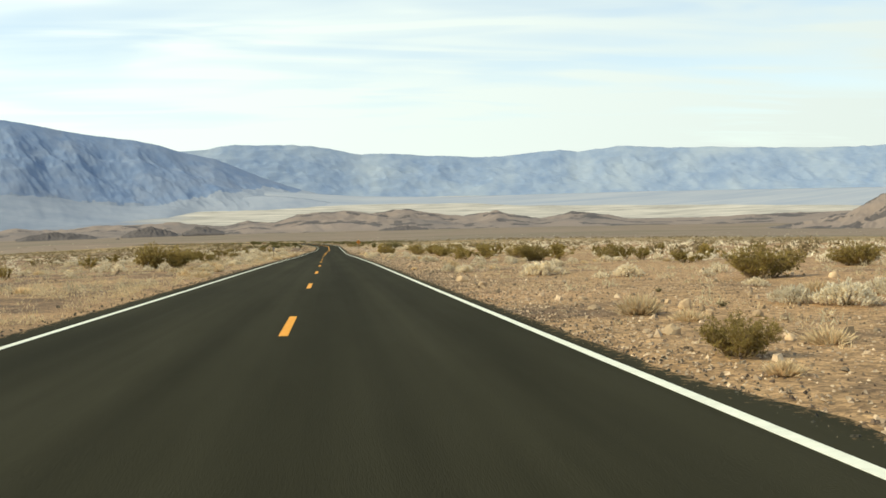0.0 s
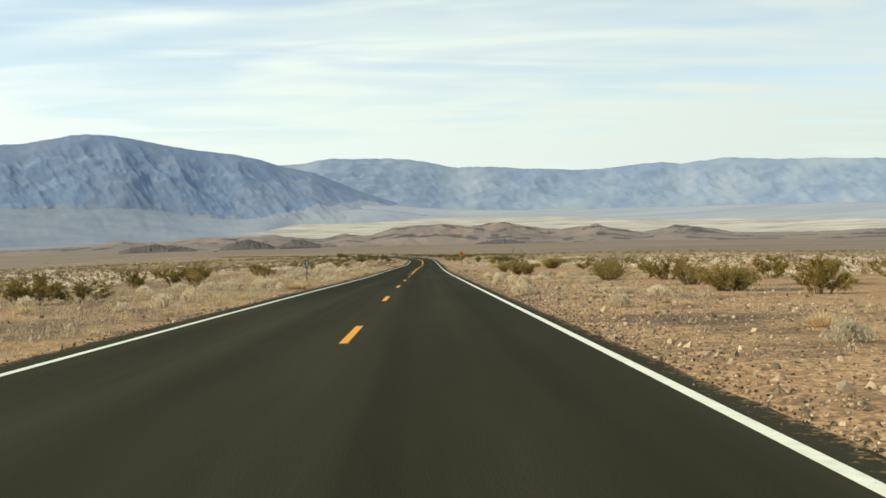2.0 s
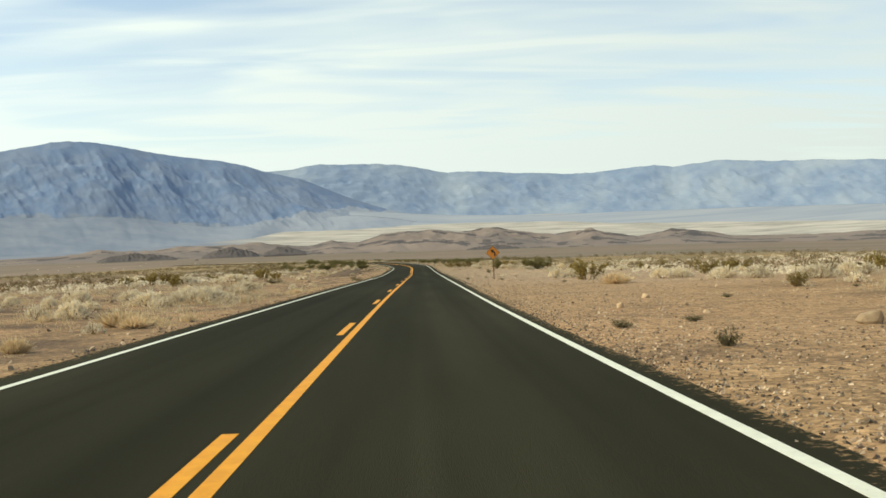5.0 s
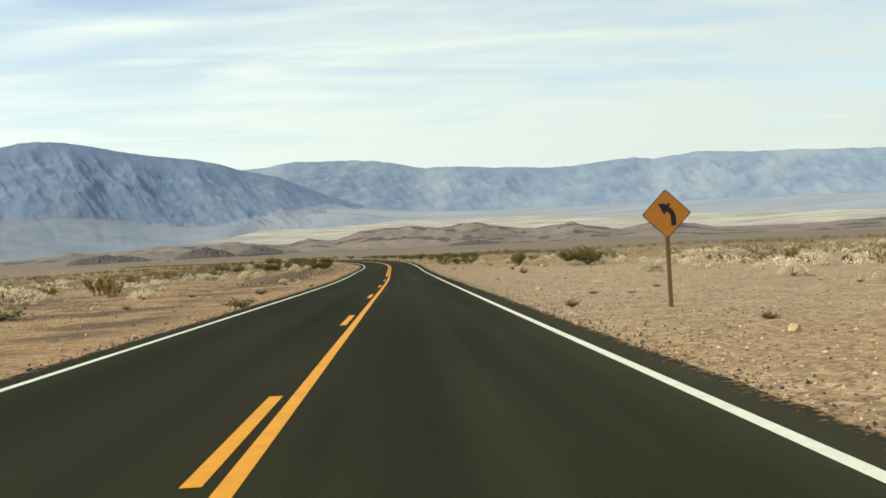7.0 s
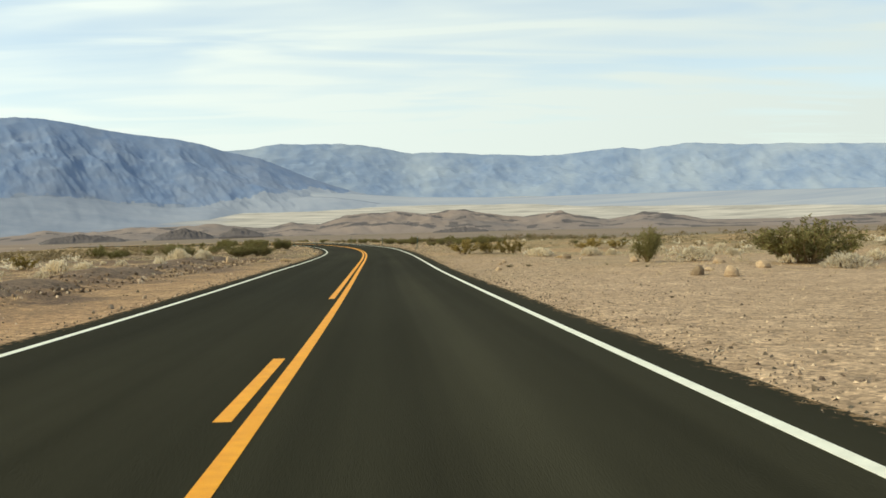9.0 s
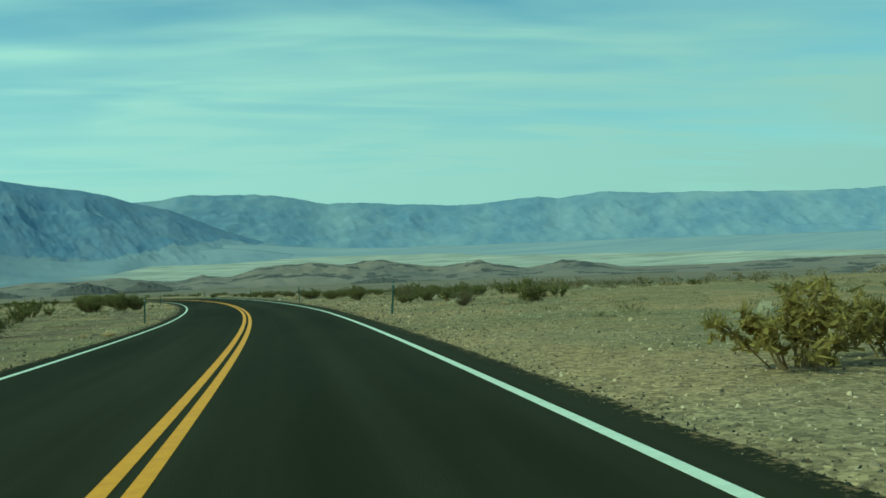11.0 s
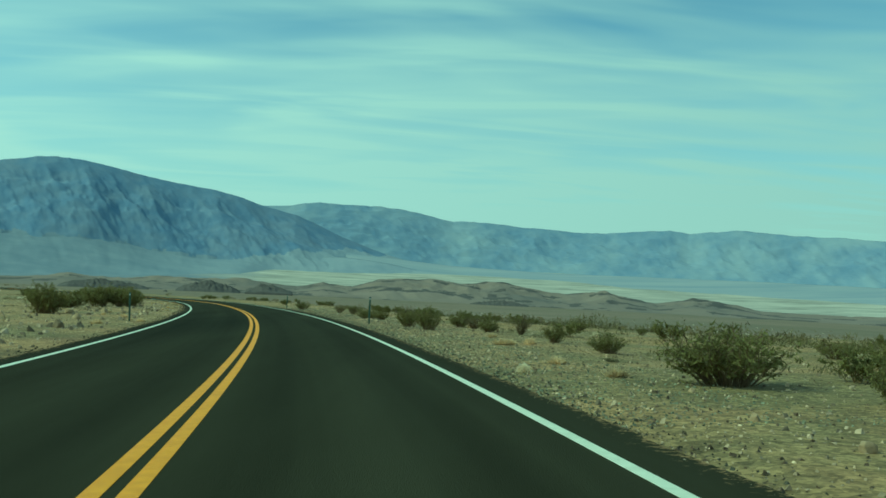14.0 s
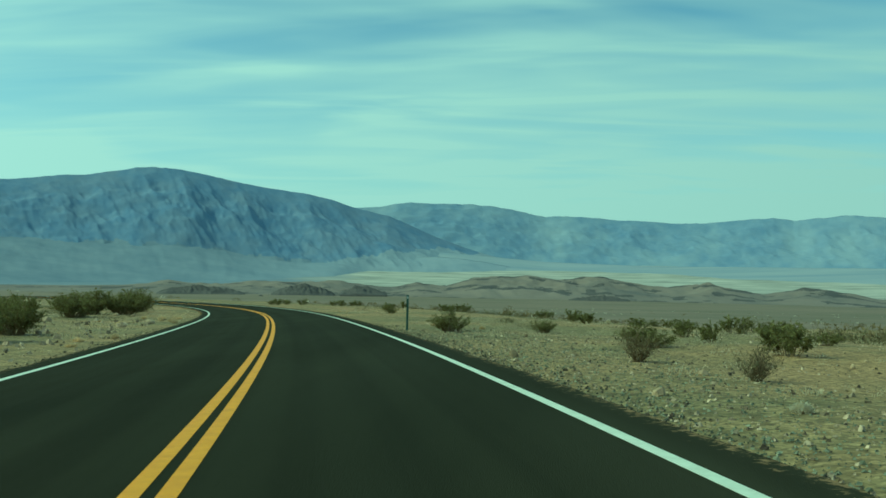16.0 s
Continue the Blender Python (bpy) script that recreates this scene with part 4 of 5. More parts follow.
def build_pale_shrub(shoots=360, per=9, blade=0.021):
    """A dense silvery mound, one metre high and two wide."""
    ob = new("pale_shrub")
    P = stem_paths(14, 0.85, k=3, top=0.8, curl=0.08)
    V, F = twigs(P, 0.022, 0.008)
    part("branchwork", tri_mesh("branchwork", V, F, M_STEM), ob, "short woody stems")
    # upright leafy shoots over an uneven dome
    n = shoots
    az, out = rng.uniform(0, 6.28, n), np.sqrt(rng.uniform(0, 1, n))
    lump = 0.76 + 0.16 * np.cos(3 * az + rng.uniform(0, 6)) * out + 0.12 * np.cos(5 * az + rng.uniform(0, 6))
    base = np.stack([0.9 * out * lump * np.cos(az), 0.9 * out * lump * np.sin(az), (1 - out**2.2) * 0.70 * lump * rng.uniform(0.7, 1.12, n) + 0.03], -1)
    axis = np.stack([0.45 * out * np.cos(az), 0.45 * out * np.sin(az), 0 * az + 1], -1) + rng.normal(size=(n, 3)) * 0.14
    q = np.tile(np.linspace(0, 1, per), n)
    root = np.repeat(base, per, 0) + np.repeat(axis, per, 0) * (q * 0.19)[:, None]
    ring = rng.uniform(0, 6.28, n * per)
    side = np.stack([np.cos(ring), np.sin(ring), 0 * ring], -1)
    tip = root + side * (0.085 * (1 - 0.5 * q) * rng.uniform(0.6, 1.3, n * per))[:, None] + np.repeat(axis, per, 0) * (rng.uniform(0.04, 0.10, n * per))[:, None]
    flat = np.cross(side, np.array([0, 0, 1.0])) * blade
    V = np.stack([root - flat, root + flat, tip], 1).reshape(-1, 3)
    F = np.arange(len(V)).reshape(-1, 3)
    part("foliage", tri_mesh("foliage", V, F, M_HOLLY), ob, "dense silvery cream leaves")
    return tagged(ob, "low rounded silvery cream desert shrub with upright leafy shoots", "shrub", group="pale shrubs along the road")


def build_straw_tuft(n=900, wide=0.006):
    ob = new("grass_tuft")
    az, out = rng.uniform(0, 2 * math.pi, n), np.sqrt(rng.uniform(0, 1, n))
    base = np.stack([0.30 * out * np.cos(az), 0.30 * out * np.sin(az), 0 * az], -1)
    lean = np.stack([0.30 * out * np.cos(az), 0.30 * out * np.sin(az), (1 - 0.55 * out**2) * rng.uniform(0.45, 1.0, n)], -1) + rng.normal(size=(n, 3)) * np.array([0.13, 0.13, 0.05])
    side = np.cross(lean, rng.normal(size=(n, 3)))
    side /= np.linalg.norm(side, axis=1)[:, None]
    bend = base + lean * 0.5 + rng.normal(size=(n, 3)) * 0.03
    V = np.stack([base - side * wide, base + side * wide, bend, base + lean], 1).reshape(-1, 3)
    F = np.concatenate([4 * np.arange(n)[:, None] + np.array([0, 1, 2]), 4 * np.arange(n)[:, None] + np.array([1, 3, 2])])
    part("grass_clump", tri_mesh("grass_clump", V, F, M_STRAW), ob)
    return tagged(ob, "dry straw-coloured grass tuft on the gravel", "grass", group="dry grass tufts")


def build_dead_clump():
    ob = new("dry_twig_clump")
    P = stem_paths(60, 0.9, k=4, top=0.9, curl=0.2)
    V, F = twigs(P, 0.02, 0.006)
    part("branchwork", tri_mesh("branchwork", V, F, M_DEAD), ob)
    pts = along(P, 420, 0.25) + rng.normal(size=(420, 3)) * 0.05
    V, F = leaves(pts, 0.075, 1.5)
    part("foliage", tri_mesh("foliage", V, F, M_DEAD), ob, "matted dull olive leaves")
    return tagged(ob, "low matted dark olive clump on bare gravel", "shrub", group="dark low clumps")


def build_rock():
    bm = bmesh.new()
    bmesh.ops.create_icosphere(bm, subdivisions=2, radius=0.5)
    o = Vector(rng.uniform(0, 50, 3))
    for v in bm.verts:
        d = v.co.normalized()
        n = noise.noise(d * 1.6 + o) * 0.34 + noise.noise(d * 3.7 + o) * 0.12
        v.co = d * (0.5 + 0.5 * n)
        v.co.z = max(v.co.z, -0.22) * 0.85
    # flat broken faces
    for _ in range(4):
        a = Vector(rng.normal(size=3)).normalized()
        for v in bm.verts:
            q = v.co.dot(a)
            if q > 0.36:
                v.co -= a * (q - 0.36)
    top, foot = max(v.co.z for v in bm.verts), min(v.co.z for v in bm.verts)
    for v in bm.verts:
        v.co.z = (v.co.z - foot) / (top - foot) * 1.2 - 0.2
    ob = new("rock", from_bm("rock", bm, M_ROCK))
    return tagged(ob, "pale angular rock lying on the gravel", "rock", group="loose rocks by the road")


CREOSOTE = [(17.2, 5.0, 0.47, 0.79), (32.5, 12.6, 0.98, 2.05), (43.0, 21.8, 1.02, 1.82), (70.7, 14.5, 1.21, 2.30), (73.3, 20.7, 0.91, 2.04), (75.6, 14.4, 1.07, 1.67), (75.8, -11.8, 1.88, 1.93), (76.2, -10.1, 1.64, 1.93), (97.0, 11.6, 0.96, 2.11), (100.6, 16.2, 1.07, 1.50), (102.9, 12.0, 0.96, 1.64), (113.7, 10.8, 0.93, 2.10), (133.0, 14.6, 1.39, 1.92), (139.1, 9.3, 1.15, 1.20), (156.9, 9.0, 1.12, 1.28), (171.8, 15.7, 1.32, 2.30), (183.4, 15.4, 0.63, 0.82), (359.5, 13.5, 1.19, 1.51), (366.6, 8.5, 0.58, 1.17), (367.6, 10.0, 0.78, 1.19), (378.3, 11.4, 0.57, 1.15), (383.8, 8.4, 1.17, 1.32)]
CREOSOTE += [(384.6, 13.6, 0.83, 1.57), (392.4, 20.7, 0.71, 0.93), (394.7, 8.1, 0.77, 1.48), (398.7, 18.3, 0.62, 1.33), (399.8, 8.6, 0.61, 0.87), (402.7, 7.7, 0.94, 2.03), (411.8, 18.5, 0.73, 1.38), (412.0, 9.1, 0.55, 0.88), (413.4, 16.5, 0.57, 1.29), (417.3, 9.3, 0.57, 0.80), (424.3, 8.9, 0.53, 0.85), (425.2, 6.7, 0.90, 0.95), (428.3, 6.4, 0.84, 1.00), (428.9, 17.3, 0.44, 0.53), (430.8, 15.0, 0.41, 0.93), (431.8, 9.6, 0.69, 1.22), (439.6, 9.2, 0.43, 0.79), (440.5, 7.1, 0.48, 0.97), (441.4, 6.5, 0.55, 1.49), (441.9, -10.7, 1.64, 2.28), (445.0, 9.3, 0.51, 0.68), (447.3, 7.3, 0.40, 0.81), (448.8, 12.0, 0.30, 0.83)]
CREOSOTE += [(460.9, 8.6, 0.52, 1.29), (471.1, 5.9, 0.69, 1.13), (472.5, 9.5, 0.50, 0.80), (473.8, -8.5, 1.36, 1.89)]
DISTANT = [(53.5, 18.7, 0.72, 2.31), (68.2, 20.1, 1.14, 1.49), (68.6, 21.5, 0.99, 1.49), (72.5, 16.7, 1.13, 2.21), (74.7, 10.3, 0.82, 1.84), (75.1, 11.9, 0.71, 1.84), (84.1, 23.2, 0.88, 1.47), (91.9, 12.5, 1.11, 1.51), (93.6, 16.0, 1.22, 1.56), (96.0, 19.8, 0.91, 1.45), (97.7, -12.4, 0.98, 2.02), (98.1, -10.6, 0.85, 2.02), (112.3, 13.4, 1.28, 2.27), (128.5, -15.6, 1.20, 1.53), (128.9, -14.2, 1.05, 1.53), (138.3, 18.7, 0.96, 1.64), (153.4, -23.2, 1.50, 2.00), (153.4, -19.7, 1.50, 2.00), (153.8, -21.5, 1.30, 2.00), (157.6, 17.4, 1.09, 2.34), (176.2, -18.8, 1.49, 1.39)]
DISTANT += [(176.6, -17.6, 1.29, 1.39), (207.7, 11.8, 1.43, 2.14), (327.1, 7.3, 1.21, 1.93), (327.1, 10.7, 1.21, 1.93), (327.5, 9.0, 1.05, 1.93), (332.8, 20.2, 0.76, 1.66), (333.4, 18.3, 0.94, 2.34), (354.0, -12.2, 1.31, 2.19), (354.4, -10.2, 1.14, 2.19), (357.4, -19.3, 1.33, 1.49), (357.8, -18.0, 1.16, 1.49), (409.1, -9.3, 1.81, 1.43), (409.4, -11.9, 1.73, 2.21), (409.5, -8.0, 1.58, 1.43), (455.9, -11.5, 0.99, 1.85), (468.2, -10.7, 1.80, 2.14)]
DISTANT += [(468.6, -8.8, 1.56, 2.14), (500.6, -11.4, 1.44, 2.05), (511.2, -11.7, 1.89, 2.48), (511.6, -9.5, 1.65, 2.48), (521.6, -9.2, 1.95, 2.32)]
DISTANT += [(399.1, 16.6, 1.11, 1.89), (398.6, 18.0, 0.64, 1.66), (399.6, 20.7, 0.65, 1.85), (399.7, 22.4, 0.63, 1.4)]
TWIGGY = [(355.5, 9.0, 0.79, 1.45), (368.5, 8.8, 1.24, 1.11), (389.3, 9.5, 1.16, 1.16), (423.3, 9.9, 0.85, 0.89), (427.9, 9.2, 0.63, 1.14), (439.4, 8.4, 0.92, 1.17), (453.2, 7.3, 0.55, 0.78), (456.9, 6.9, 0.64, 0.93)]
PALE = [(23.3, 9.8, 0.54, 1.31), (24.1, 9.2, 0.41, 0.95), (25.1, 11.6, 0.42, 0.90), (28.6, 10.6, 0.25, 0.66), (37.6, 10.4, 0.52, 1.31), (43.9, 8.9, 0.65, 1.79), (47.4, 6.4, 0.43, 0.71), (48.6, 6.3, 0.34, 0.43), (49.8, 6.0, 0.39, 0.71), (55.7, 10.9, 0.20, 0.81), (60.1, 10.9, 0.39, 0.57), (60.7, 9.3, 0.34, 0.66), (62.9, 11.5, 0.48, 1.12), (70.2, 7.2, 0.49, 1.42), (77.3, -8.3, 0.41, 0.72), (78.2, 7.0, 0.40, 0.69), (81.1, -6.6, 0.50, 1.05), (87.8, 5.9, 0.41, 0.68), (96.5, 4.5, 0.52, 0.95), (98.0, 8.0, 0.25, 0.81), (95.9, 7.8, 0.28, 0.66), (98.2, 7.6, 0.22, 0.60), (94.5, 8.5, 0.36, 0.90), (97.5, 9.2, 0.26, 0.70), (105.5, 7.4, 0.23, 0.29), (106.5, -25.1, 0.70, 2.06), (106.9, -23.3, 0.61, 2.06), (107.3, 5.7, 0.60, 0.79)]
PALE += [(109.5, 7.8, 0.21, 0.49), (109.7, 4.7, 0.70, 0.58), (109.8, 9.2, 0.27, 0.69), (109.9, 5.4, 0.56, 0.79), (110.6, 9.0, 0.18, 0.41), (111.4, -5.8, 0.47, 0.74), (112.6, 9.4, 0.39, 0.58), (116.0, 5.4, 0.57, 0.95), (116.4, -7.3, 0.71, 1.22), (116.6, 7.6, 0.31, 1.26), (123.1, -8.9, 0.56, 1.06), (124.2, -8.1, 0.49, 0.73), (126.7, -9.5, 0.73, 0.99), (129.2, -5.2, 0.43, 1.28), (131.4, 5.7, 0.39, 0.69), (131.6, 6.4, 0.38, 0.70), (140.5, -9.6, 0.53, 1.41), (184.5, -11.2, 0.36, 1.07), (185.3, -13.0, 0.59, 0.87), (187.9, -15.6, 0.51, 0.93), (189.1, 18.6, 0.79, 1.96), (190.0, -9.4, 0.57, 0.74), (195.1, -8.8, 0.75, 0.83)]
PALE += [(198.2, 24.1, 0.96, 1.35), (198.6, 25.3, 0.84, 1.35), (200.0, 19.9, 0.93, 1.87), (201.4, 18.4, 0.86, 1.92), (205.2, 15.9, 0.82, 1.53), (205.6, 17.2, 0.72, 1.53), (220.0, 11.6, 0.95, 1.45), (220.4, 12.9, 0.83, 1.45), (242.7, 9.6, 0.21, 0.82), (262.0, 17.1, 0.93, 1.79), (267.4, 22.0, 0.95, 1.59), (272.6, -7.9, 0.37, 0.83), (279.8, 23.6, 0.77, 1.55), (292.0, 18.0, 0.70, 1.86), (294.7, -14.0, 0.95, 1.78), (296.5, 23.7, 1.14, 1.62), (303.7, 16.3, 0.89, 2.22), (307.0, -20.1, 0.81, 2.21), (307.3, 31.3, 0.67, 1.96), (311.0, 15.8, 0.86, 1.47), (311.3, -16.8, 0.87, 1.55), (311.7, -15.4, 0.76, 1.55), (312.6, 21.7, 0.57, 1.15)]
PALE += [(319.0, 14.7, 0.78, 1.48), (319.4, -11.8, 0.98, 1.50), (319.5, 16.3, 0.54, 0.99), (319.8, -10.4, 0.86, 1.50), (320.0, 11.5, 0.72, 2.22), (359.8, 9.8, 0.33, 0.98), (365.3, 8.4, 0.14, 0.20), (366.3, 10.2, 0.39, 0.58), (375.7, 12.0, 0.30, 0.30), (392.0, 9.3, 0.32, 0.64), (404.6, 4.9, 0.21, 0.29), (449.3, 5.8, 0.14, 0.31)]
PALE += [(159.1, -5.8, 0.54, 1.19), (163.0, -9.9, 0.69, 1.39), (164.0, -9.6, 0.48, 0.72), (170.6, -14.0, 0.53, 0.93), (170.5, -9.5, 0.72, 1.43), (167.7, -7.8, 0.66, 0.81), (187.0, -9.7, 0.74, 1.92), (176.9, -9.0, 0.67, 1.3), (188.0, -12.9, 0.76, 1.52), (190.5, -8.3, 0.83, 2.06), (176.9, -13.1, 0.67, 1.24), (194.4, -23.1, 0.57, 2.55), (192.2, -12.0, 0.65, 1.43), (205.5, -9.3, 0.76, 2.2), (199.1, -11.0, 0.61, 2.0), (253.8, -31.1, 1.14, 4.42), (247.4, -23.9, 1.08, 4.18), (249.4, -18.9, 1.1, 4.26), (185.6, -17.6, 0.69, 1.63)]
STRAW = [(15.8, 4.8, 0.18, 0.41), (23.1, 5.9, 0.41, 0.87), (54.1, 4.8, 0.16, 0.31), (56.8, 7.1, 0.51, 0.73), (61.3, -6.3, 0.24, 1.58), (112.5, -5.2, 0.47, 1.46), (113.9, -4.9, 0.51, 0.73), (121.3, 5.4, 0.29, 0.67), (124.8, -7.3, 0.41, 1.12), (133.2, 5.5, 0.22, 0.37), (165.4, -5.8, 0.36, 0.59), (171.6, -5.6, 0.37, 0.82), (193.7, 10.7, 0.65, 1.63), (314.1, 11.9, 0.21, 1.06), (380.3, 10.5, 0.15, 0.51), (382.5, 7.8, 0.17, 0.67), (414.3, 6.9, 0.21, 0.80)]
STRAW += [(159.0, -6.8, 0.47, 0.82), (160.8, -4.8, 0.44, 1.34), (153.9, -5.5, 0.33, 1.27), (151.5, -5.3, 0.33, 1.1), (172.6, -6.2, 0.49, 1.68), (149.3, -4.7, 0.28, 0.71), (156.0, -5.2, 0.26, 0.79), (154.6, -7.1, 0.28, 0.73), (156.5, -6.2, 0.34, 0.81), (159.1, -5.1, 0.28, 0.71)]
ROCKS = [(19.7, 5.2, 0.15, 0.21), (25.0, 7.1, 0.09, 0.12), (23.8, 7.0, 0.19, 0.23), (23.3, 7.1, 0.12, 0.11), (22.5, 6.9, 0.11, 0.12), (22.0, 7.5, 0.13, 0.18), (21.3, 7.6, 0.09, 0.15), (25.9, 9.2, 0.10, 0.12), (18.6, 6.3, 0.09, 0.12), (27.1, 6.0, 0.09, 0.21), (24.5, 5.5, 0.10, 0.24), (105.9, 6.6, 0.15, 0.27), (105.3, 6.5, 0.16, 0.17), (105.2, 5.7, 0.13, 0.15), (104.8, 5.8, 0.11, 0.17), (107.0, 5.9, 0.07, 0.13), (165.5, 9.4, 0.24, 0.46), (170.0, 7.8, 0.09, 0.18), (274.4, -6.9, 0.11, 0.32), (287.8, 12.1, 0.36, 0.45), (289.0, 11.4, 0.33, 0.44), (291.2, 12.6, 0.12, 0.40), (291.8, 14.8, 0.29, 0.51), (300.8, 16.5, 0.24, 0.56), (305.3, 13.8, 0.29, 0.48), (313.0, 11.9, 0.27, 0.51), (319.8, -8.7, 0.50, 0.50), (360.8, 4.9, 0.08, 0.21), (361.4, 6.6, 0.06, 0.16), (365.9, 5.6, 0.06, 0.18), (369.7, 8.5, 0.11, 0.24), (374.0, 4.9, 0.12, 0.24), (375.8, 6.3, 0.06, 0.11)]
ROCKS += [(375.8, 6.7, 0.10, 0.25), (376.2, 8.7, 0.13, 0.30), (378.8, 8.4, 0.15, 0.33), (379.7, 9.1, 0.13, 0.35), (383.9, 5.0, 0.10, 0.27), (387.4, 6.8, 0.08, 0.22), (387.7, 6.3, 0.15, 0.21), (388.2, 7.0, 0.07, 0.15), (432.8, 6.0, 0.07, 0.27), (436.4, 6.2, 0.09, 0.23), (438.0, 5.6, 0.07, 0.32), (439.6, 6.3, 0.06, 0.39), (454.1, 6.9, 0.09, 0.16), (458.3, 4.9, 0.15, 0.18), (462.3, 13.9, 0.10, 0.29)]
DEAD = [(103.6, 5.3, 0.16, 0.27), (139.3, 7.6, 0.08, 0.33), (161.7, 5.5, 0.31, 0.43), (166.0, 5.0, 0.19, 0.62), (167.4, 6.7, 0.16, 0.45), (224.7, 5.1, 0.22, 0.48), (231.2, 8.2, 0.07, 0.47), (231.7, 7.1, 0.12, 0.53), (232.7, -11.9, 0.51, 2.02), (234.6, -4.6, 0.38, 1.32), (235.2, 10.1, 0.09, 0.47), (248.7, -6.0, 0.29, 0.78), (260.0, -4.6, 0.17, 0.48), (266.8, -7.0, 0.16, 0.50), (273.2, 10.3, 0.43, 0.92), (301.2, 11.4, 0.08, 0.24), (301.8, 7.8, 0.12, 0.38), (386.8, 6.3, 0.11, 0.30), (408.3, 7.8, 0.15, 0.49), (424.6, 5.7, 0.11, 0.22), (452.1, -6.1, 0.29, 0.88)]


def site(s, o, high, wide, sink=0.02, unit=1.0):
    p = on_road(s, o)
    z = float(ground_z(np.array([p[0]]), np.array([p[1]]))[0])
    k = wide / unit
    return Matrix.LocRotScale((p[0], p[1], z - sink * high), Euler((rng.normal() * 0.04, rng.normal() * 0.04, rng.uniform(0, 6.28))), Vector((k, k * rng.uniform(0.85, 1.15), high)))


def free(s, o, taken, gap):
    return all(abs(s - a) > gap or abs(o - b) > gap * 0.6 for a, b in taken)


def fill(count, s0, s1, o0, o1, low, high, ratio, taken, gap, bias=1.4):
    """More places of a kind, thinning out away from the road."""
    rows = []
    for _ in range(count * 6):
        if len(rows) == count:
            break
        s, o = rng.uniform(s0, s1), o0 + (o1 - o0) * rng.uniform() ** bias
        patch = vnoise(np.array([s / 9.0]), np.array([o / 6.0]))[0]
        if patch < 0.36 or not free(s, o, taken, gap):
            continue
        h = rng.uniform(low, high)
        rows.append((s, o, h, h * rng.uniform(*ratio)))
        taken.append((s, o))
    return rows


def plant(kinds, rows, unit, sink=0.02):
    """Set copies of the built kinds at the rows (length, offset, height, width)."""
    used = set()
    last = {}
    for n, (s, o, h, w) in enumerate(rows):
        k = n % len(kinds)
        m = site(s, o, h, w, sink, unit)
        if k not in used:
            used.add(k)
            last[k] = m
        else:
            copy_thing(kinds[k], m)
    for k, m in last.items():
        kinds[k].matrix_basis = m


near_pale, near_straw = len(PALE), len(STRAW)
CREOSOTE += [(s, o, h, w * 1.3) for s, o, h, w in DISTANT if o < -7 and s > 350]  # the dense bushes inside the bend
DISTANT = [r for r in DISTANT if r[1] > -7 or r[0] < 350]
taken = [(r[0], r[1]) for r in CREOSOTE + DISTANT + TWIGGY + PALE + STRAW + DEAD] + [(141.4, 8.8), (298.8, 19.8), (304.0, 14.1)]
# right of the road, then left, in three stretches
DISTANT += fill(16, 0, 150, 17, 34, 0.7, 1.3, (1.0, 1.6), taken, 3.0) + fill(10, 150, 335, 22, 40, 0.7, 1.4, (1.0, 1.6), taken, 3.0)
DISTANT += fill(34, 345, 560, 15, 36, 0.5, 1.0, (1.2, 1.9), taken, 2.6) + fill(16, 474, 560, 6.5, 18, 0.5, 0.9, (1.2, 1.9), taken, 2.2, 1.1)
DISTANT += fill(18, 20, 210, -34, -13, 0.7, 1.4, (1.0, 1.6), taken, 3.0, 0.8) + fill(12, 210, 335, -32, -15, 0.8, 1.5, (1.0, 1.6), taken, 3.0, 0.8)
DISTANT += fill(24, 335, 560, -30, -12, 0.8, 1.6, (1.0, 1.6), taken, 2.8, 0.8)
DISTANT += fill(22, 360, 412, 8.8, 17, 0.45, 0.85, (1.3, 2.0), taken, 1.8, 1.0) + fill(14, 412, 474, 10, 20, 0.35, 0.7, (1.3, 2.0), taken, 2.0, 1.0)
PALE += fill(64, 0, 150, 8, 28, 0.3, 0.6, (1.5, 2.4), taken, 1.7) + fill(40, 150, 335, 17, 36, 0.35, 0.8, (1.5, 2.4), taken, 1.8)
PALE += fill(12, 335, 540, 9, 30, 0.2, 0.45, (1.4, 2.2), taken, 1.8)
PALE += fill(24, 10, 215, -24, -12, 0.3, 0.6, (1.5, 2.4), taken, 1.6, 0.6) + fill(18, 215, 335, -26, -9.5, 0.35, 0.7, (1.5, 2.4), taken, 1.6, 0.7)
PALE += fill(46, 60, 212, -13, -5.4, 0.3, 0.65, (1.4, 2.1), taken, 1.3, 1.0)
STRAW += fill(46, 0, 150, 5.2, 24, 0.15, 0.35, (1.5, 2.6), taken, 1.0) + fill(18, 335, 520, 5.0, 14, 0.12, 0.28, (1.5, 2.6), taken, 1.0)
STRAW += fill(80, 0, 215, -26, -4.7, 0.2, 0.42, (1.5, 2.6), taken, 0.9, 0.45) + fill(40, 320, 520, -9, -4.6, 0.12, 0.3, (1.5, 2.6), taken, 0.9, 0.5)
DEAD += fill(16, 150, 335, 6.5, 18, 0.06, 0.16, (2.0, 3.2), taken, 1.4) + fill(12, 0, 150, 6.0, 14, 0.06, 0.18, (1.8, 3.0), taken, 1.4) + fill(8, 200, 330, -12, -5, 0.08, 0.18, (2.0, 3.0), taken, 1.4)
ROCKS += fill(26, 335, 480, 4.9, 14, 0.04, 0.10, (1.2, 2.0), taken, 0.7) + fill(30, 0, 150, 5.0, 14, 0.08, 0.2, (1.2, 2.0), taken, 0.8)
